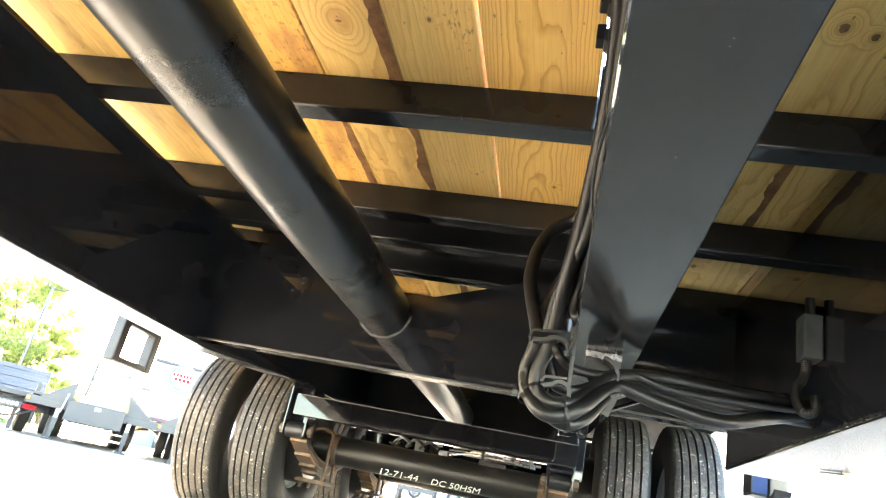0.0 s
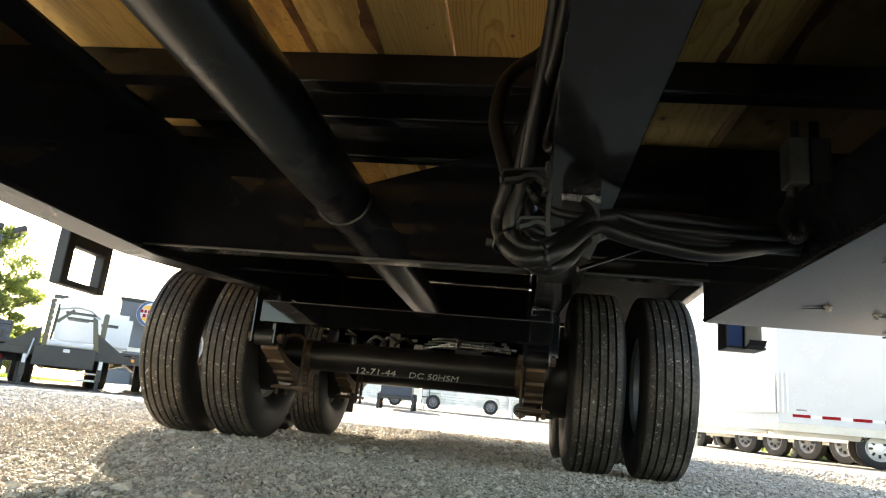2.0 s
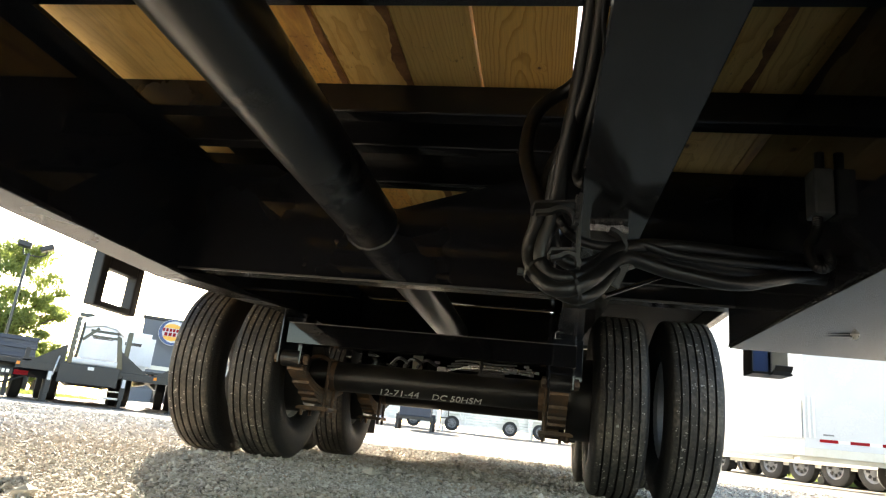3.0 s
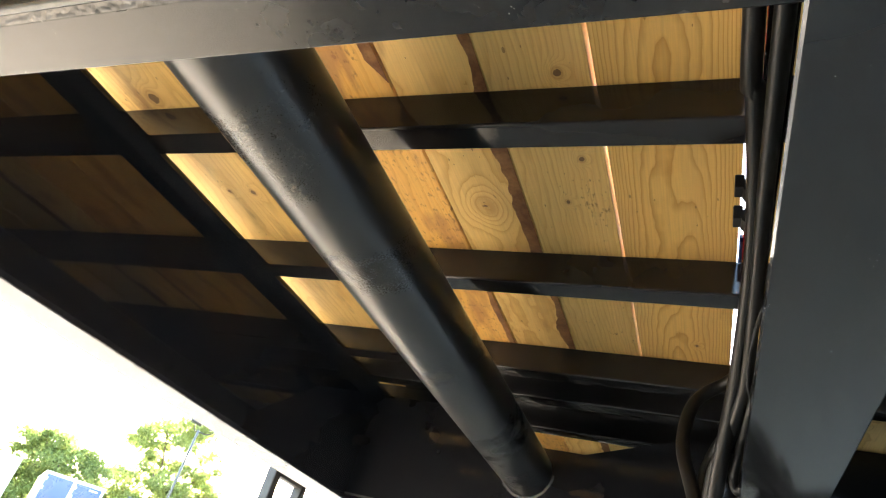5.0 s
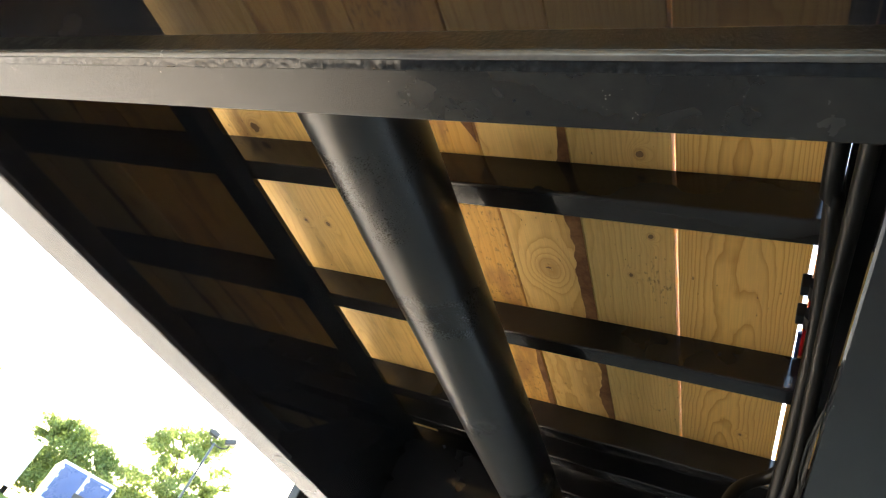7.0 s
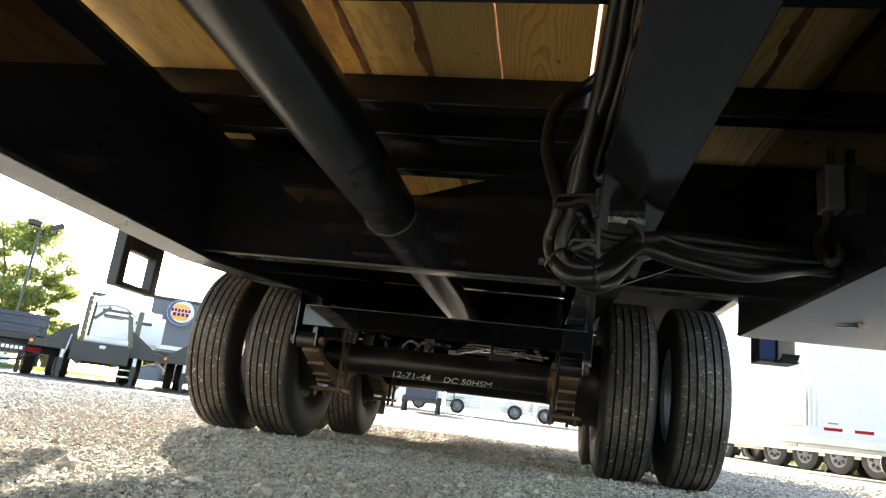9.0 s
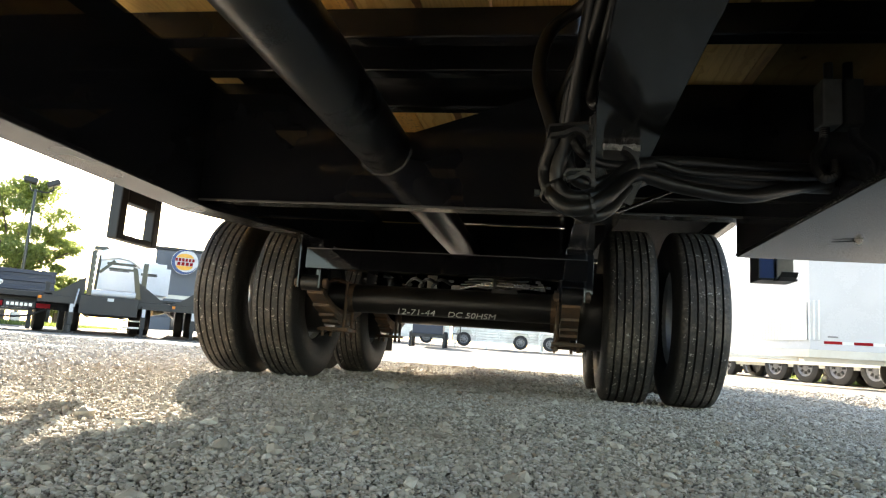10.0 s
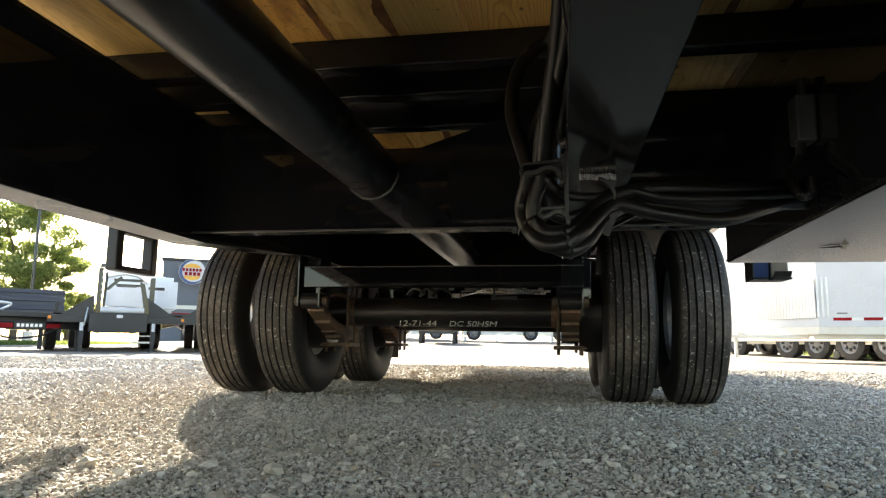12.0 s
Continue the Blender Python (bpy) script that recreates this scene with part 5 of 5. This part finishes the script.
# ---- two enclosed trailers further round, seen from behind
def rear_trailer(at, turn, x0, x1, top, label, doors):
    """An enclosed trailer whose rear end faces -y, between local x0 and x1."""
    t = thing("enclosed_trailer", label, "trailer", "", at, turn)
    body = part("body", boxes([(x0, x1, 0.0, 5.2, 0.5, top)], 0.03), WHITE, t)
    mid, half = (x0 + x1) / 2, (x1 - x0) / 2 - 0.09
    for a, b in ((mid - half, mid - 0.05), (mid + 0.05, mid + half)):
        door = part("rear_door", boxes([(a, b, -0.014, 0.0, 0.62, top - 0.10)], 0.005), doors, body, "flat rear door panel")
        part("hinge", boxes([(a + 0.01, a + 0.05, -0.03, -0.014, z, z + 0.10) for z in (0.8, 1.3, top - 0.3)], 0.004), ALU, door)
    part("name_bar", boxes([(mid + half - 0.40, mid + half - 0.12, -0.020, -0.0145, top - 0.22, top - 0.17)]), WHITE, body)
    part("bumper", boxes([(x0 - 0.02, x1 + 0.02, -0.05, 0.02, 0.40, 0.50)], 0.006), ALU, t)
    for y in (2.0, 2.9):
        for x, facing in ((x0 + 0.14, -1), (x1 - 0.14, 1)):
            road_wheel(t, x, y, 0.34, 0.2, ALU, facing)
    return t


rear_trailer(far(-45.4, 27.0), 52, -2.42, -0.42, 1.90, "white enclosed trailer with two dark blue rear doors", BLUE)
rear_trailer(far(-45.4, 27.0), 52, -5.45, -3.25, 1.98, "plain white enclosed trailer seen from behind", WHITE)


# ---- stock trailers and a tilt trailer seen under the axle
def stock_trailer(at, turn, length):
    t = thing("stock_trailer", "aluminium stock trailer with slatted sides", "trailer", "stock trailers in the yard", at, turn)
    wall = part("side_wall", boxes([(0.0, length, 0.0, 0.05, 0.30, 0.42), (0.0, length, 0.10, 0.12, 0.42, 2.1)], 0.004), ALU, t)
    for i in range(13):
        part("slat", boxes([(0.0, length, -0.02, 0.03, 0.46 + 0.13 * i, 0.56 + 0.13 * i)], 0.01), ALU, wall)
    for i in range(5):
        x = length * i / 4
        part("post", boxes([(x - 0.04, x + 0.04, -0.05, 0.0, 0.30, 2.15)], 0.006), ALU, wall)
    part("roof", boxes([(0.0, length, -0.06, 2.0, 2.12, 2.2)], 0.02), WHITE, t)
    part("far_wall", boxes([(0.0, length, 1.95, 2.0, 0.4, 2.12)]), ALU, t)
    for x in (0.55, 3.4):
        w = road_wheel(t, 0, 0, 0.36, 0.24)
        w.matrix_basis = pose(x, -0.16, 0.42, 0, 0, 90)
        part("fender", prism([(x - 0.5, 0.62), (x - 0.36, 0.92), (x + 0.36, 0.92), (x + 0.5, 0.62), (x + 0.46, 0.62), (x + 0.33, 0.88), (x - 0.33, 0.88), (x - 0.46, 0.62)], "y", -0.30, 0.0), ALU, t)
    for x in (0.1, 1.7, length - 0.1):
        part("stand", boxes([(x - 0.05, x + 0.05, -0.05, 0.05, 0.0, 0.3)], 0.004), ALU, t)
    return t


for az, dist, face, long in ((-8.25, 34.0, 4, 4.6), (-0.95, 33.5, 4, 5.2), (-15.8, 37.0, 6, 4.6)):
    place = far(az, dist)
    stock_trailer((place[0], place[1], rise(place[0], place[1])), face, long)


def tilt_trailer(at, turn):
    t = thing("tilt_trailer", "dark navy steel tilt trailer seen end on", "trailer", "", at, turn)
    part("bed", boxes([(-0.62, 0.62, 0.0, 4.0, 0.55, 1.25)], 0.02), NAVY, t)
    part("frame", boxes([(-0.72, 0.72, -0.1, 0.0, 0.42, 0.55)], 0.01), CHARCOAL, t)
    for x in (-0.68, 0.68):
        part("leg", boxes([(x - 0.05, x + 0.05, -0.05, 0.05, 0.0, 0.6)], 0.006), CHARCOAL, t)
        road_wheel(t, x * 1.05, 2.0, 0.36, 0.2, STEEL, 1 if x > 0 else -1)
    part("ladder_rack", boxes([(1.0, 1.04, 0.0, 0.05, 0.2, 1.2), (1.3, 1.34, 0.0, 0.05, 0.2, 1.2), (1.04, 1.30, 0.0, 0.05, 0.6, 0.64), (1.04, 1.30, 0.0, 0.05, 0.9, 0.94)], 0.004), CHARCOAL, t)
    return t


place = far(-10.5, 27.0)
tilt_trailer((place[0], place[1], rise(place[0], place[1])), 8)


# ---- restaurant building with its round sign
def restaurant():
    at = far(-33.1, 46.0)
    t = thing("restaurant_building", "slate grey restaurant building with a round coloured sign", "building", "", at, 30)
    wall = part("wall", boxes([(0.0, 16.0, 0.0, 9.0, 1.05, 5.3), (0.0, 16.0, 0.05, 9.0, 0.0, 1.05)], 0.03), WALLGREY, t)
    part("light_band", boxes([(-0.02, 16.02, -0.05, 0.0, 2.20, 2.45)]), CREAM, wall, "pale grey band")
    part("red_band", boxes([(-0.02, 16.02, -0.05, 0.0, 1.35, 1.95)]), RED, wall, "red band")
    part("parapet", boxes([(-0.1, 16.1, -0.1, 9.1, 5.3, 5.5)], 0.03), CHARCOAL, t)
    for i in range(5):
        w = part("window", boxes([(1.4 + 2.8 * i, 3.4 + 2.8 * i, -0.03, 0.04, 0.2, 1.3)]), GLASS, wall)
        part("frame", boxes([(1.34 + 2.8 * i, 1.40 + 2.8 * i, -0.06, 0.02, 0.15, 1.34), (3.40 + 2.8 * i, 3.46 + 2.8 * i, -0.06, 0.02, 0.15, 1.34)]), CHARCOAL, w)
    return t


bld = restaurant()


def round_sign():
    """A round sign: white disc with a blue rim, two buns and red bars for its lettering."""
    t = thing("round_sign", "round white sign with blue ring, orange buns and red bars", "sign", "", far(-30.9, 45.0, 4.55), 32)
    part("disc", cyl(bmesh.new(), (0, 0.10, 0), (0, -0.02, 0), 0.80, seg=48), WHITE, t)
    ring = bmesh.new()
    for i in range(40):
        a0, a1 = radians(60 + 7 * i), radians(67 + 7 * i)
        w = 0.17 * math.sin(math.pi * (i + 0.5) / 40) + 0.02
        vs = [ring.verts.new((r * math.cos(a), -0.035, r * math.sin(a))) for r, a in ((0.78, a0), (0.78, a1), (0.78 - w, a1), (0.78 - w, a0))]
        ring.faces.new(vs)
    part("blue_ring", ring, BLUE, t)
    for s in (1, -1):
        pts = [(0.50 * math.cos(radians(a)), s * (0.26 + 0.27 * math.sin(radians(a)))) for a in range(0, 181, 15)]
        part("orange_bun", prism(pts, "y", -0.05, -0.02), BUN, t)
    red = merge(*[boxes([(-0.58 + 0.20 * i, -0.44 + 0.20 * i, -0.06, -0.02, 0.03, 0.22)]) for i in range(6)], *[boxes([(-0.44 + 0.25 * i, -0.26 + 0.25 * i, -0.06, -0.02, -0.24, -0.03)]) for i in range(4)])
    part("red_bars", red, RED, t)
    return t


round_sign()


# ---- street lamp
def street_lamp(at):
    t = thing("street_lamp", "dark steel parking-lot lamp with two box heads", "lamp", "", at, 40)
    part("pole", cyl(bmesh.new(), (0, 0, 0), (0, 0, 7.3), 0.10, 0.07, seg=14), BLACK, t)
    part("base", cyl(bmesh.new(), (0, 0, 0), (0, 0, 0.6), 0.25, seg=20), CREAM, t)
    for x, tilt in ((-0.28, 6), (0.80, -28)):
        part("arm", pipe([(0, 0, 7.22), (x * 0.6, 0, 7.20), (x, 0, 7.38), (x, 0, 7.62)], 0.035, seg=8), CHARCOAL, t, smooth=True)
        h = boxes([(-0.33, 0.33, -0.3, 0.3, -0.14, 0.16)], 0.04)
        bmesh.ops.rotate(h, cent=(0, 0, 0), matrix=Matrix.Rotation(radians(tilt), 3, "Y"), verts=h.verts)
        bmesh.ops.translate(h, vec=(x, 0, 7.74), verts=h.verts)
        part("lamp_head", h, CHARCOAL, t)
    return t


street_lamp(far(-41.9, 42.0))


# ---- trees
def tree(at, height, spread, seed, leaves=9000, label="broad leafy tree with sunlit yellow-green crown"):
    t = thing("tree", label, "tree", "trees behind the yard", at)
    rg = np.random.default_rng(seed)
    trunk = merge(cyl(bmesh.new(), (0, 0, -0.05), (0.1, 0, height * 0.45), 0.22, 0.15, seg=12))
    clumps = []
    for i in range(120):
        a, r = rg.uniform(0, 6.283), spread * math.sqrt(rg.uniform(0.02, 1.0))
        z = height * rg.uniform(0.20, 0.97)
        k = math.sqrt(max(0.05, 1 - ((z / height - 0.58) / 0.46) ** 2))
        clumps.append((r * k * math.cos(a), r * k * math.sin(a), z, spread * rg.uniform(0.11, 0.26)))
    for x, y, z, s in clumps[:16]:
        trunk = merge(trunk, pipe([(0.08, 0, height * rg.uniform(0.25, 0.42)), (x * 0.4, y * 0.4, z * 0.72), (x, y, z)], 0.045, seg=6, step=4))
    part("trunk", trunk, BARK, t)
    n = leaves
    c = np.array(clumps)[rg.integers(0, len(clumps), n)]
    d = rg.normal(size=(n, 3))
    d /= np.linalg.norm(d, axis=1, keepdims=True)
    p = c[:, :3] + d * c[:, 3:4] * rg.uniform(0.35, 1.1, (n, 1)) * (1.15, 1.15, 0.8)
    u = rg.normal(size=(n, 3))
    u /= np.linalg.norm(u, axis=1, keepdims=True)
    v = np.cross(u, rg.normal(size=(n, 3)))
    v /= np.linalg.norm(v, axis=1, keepdims=True)
    s = rg.uniform(0.05, 0.11, (n, 1))
    quad = np.stack([p - u * s, p + v * s * 0.6, p + u * s, p - v * s * 0.6], 1).reshape(-1, 3)
    me = bpy.data.meshes.new("crown")
    me.from_pydata(quad.tolist(), [], np.arange(4 * n).reshape(-1, 4).tolist())
    me.materials.append(LEAF)
    ob = new("crown", me)
    ob.parent = t
    return t


tree(far(-42.8, 48.0), 8.8, 3.5, 11, 48000)
tree(far(-50.4, 44.0), 4.8, 2.9, 12, 34000)
tree(far(-46.2, 50.0), 3.6, 2.4, 13, 12000, "low rounded shrub-like tree, yellow-green")
tree(far(-39.4, 52.0), 3.4, 1.7, 14, 7000, "small tree behind the tanks")
tree(far(-60.5, 40.0), 5.6, 2.6, 15, 18000)


# ---- grass strips at the yard's edge
def grass_strip(name, a, b, width, n, seed):
    rg = np.random.default_rng(seed)
    a, b = np.array(a[:2]), np.array(b[:2])
    d = (b - a) / np.linalg.norm(b - a)
    q = np.array([-d[1], d[0]])
    root = a + np.outer(rg.uniform(0, 1, n), b - a) + np.outer(rg.uniform(-width / 2, width / 2, n), q)
    h, w, th = rg.uniform(0.06, 0.2, n), rg.uniform(0.01, 0.03, n), rg.uniform(0, 6.283, n)
    cx, cy = np.cos(th) * w, np.sin(th) * w
    z0 = np.full(n, -0.01)
    tip = root + rg.normal(0, 0.04, (n, 2))
    v = np.stack([np.c_[root[:, 0] - cx, root[:, 1] - cy, z0], np.c_[root[:, 0] + cx, root[:, 1] + cy, z0], np.c_[tip, h]], 1).reshape(-1, 3)
    me = bpy.data.meshes.new(name)
    me.from_pydata(v.tolist(), [], np.arange(3 * n).reshape(-1, 3).tolist())
    me.materials.append(GRASS)
    return tagged(new(name, me), "rough sunlit green grass at the yard edge", "grass", kind="stuff")


grass_strip("grass", far(-62, 26), far(-36, 27), 5.0, 26000, 21)
grass_strip("grass", (8.2, 22.0), (10.0, 9.0), 1.2, 7000, 22)
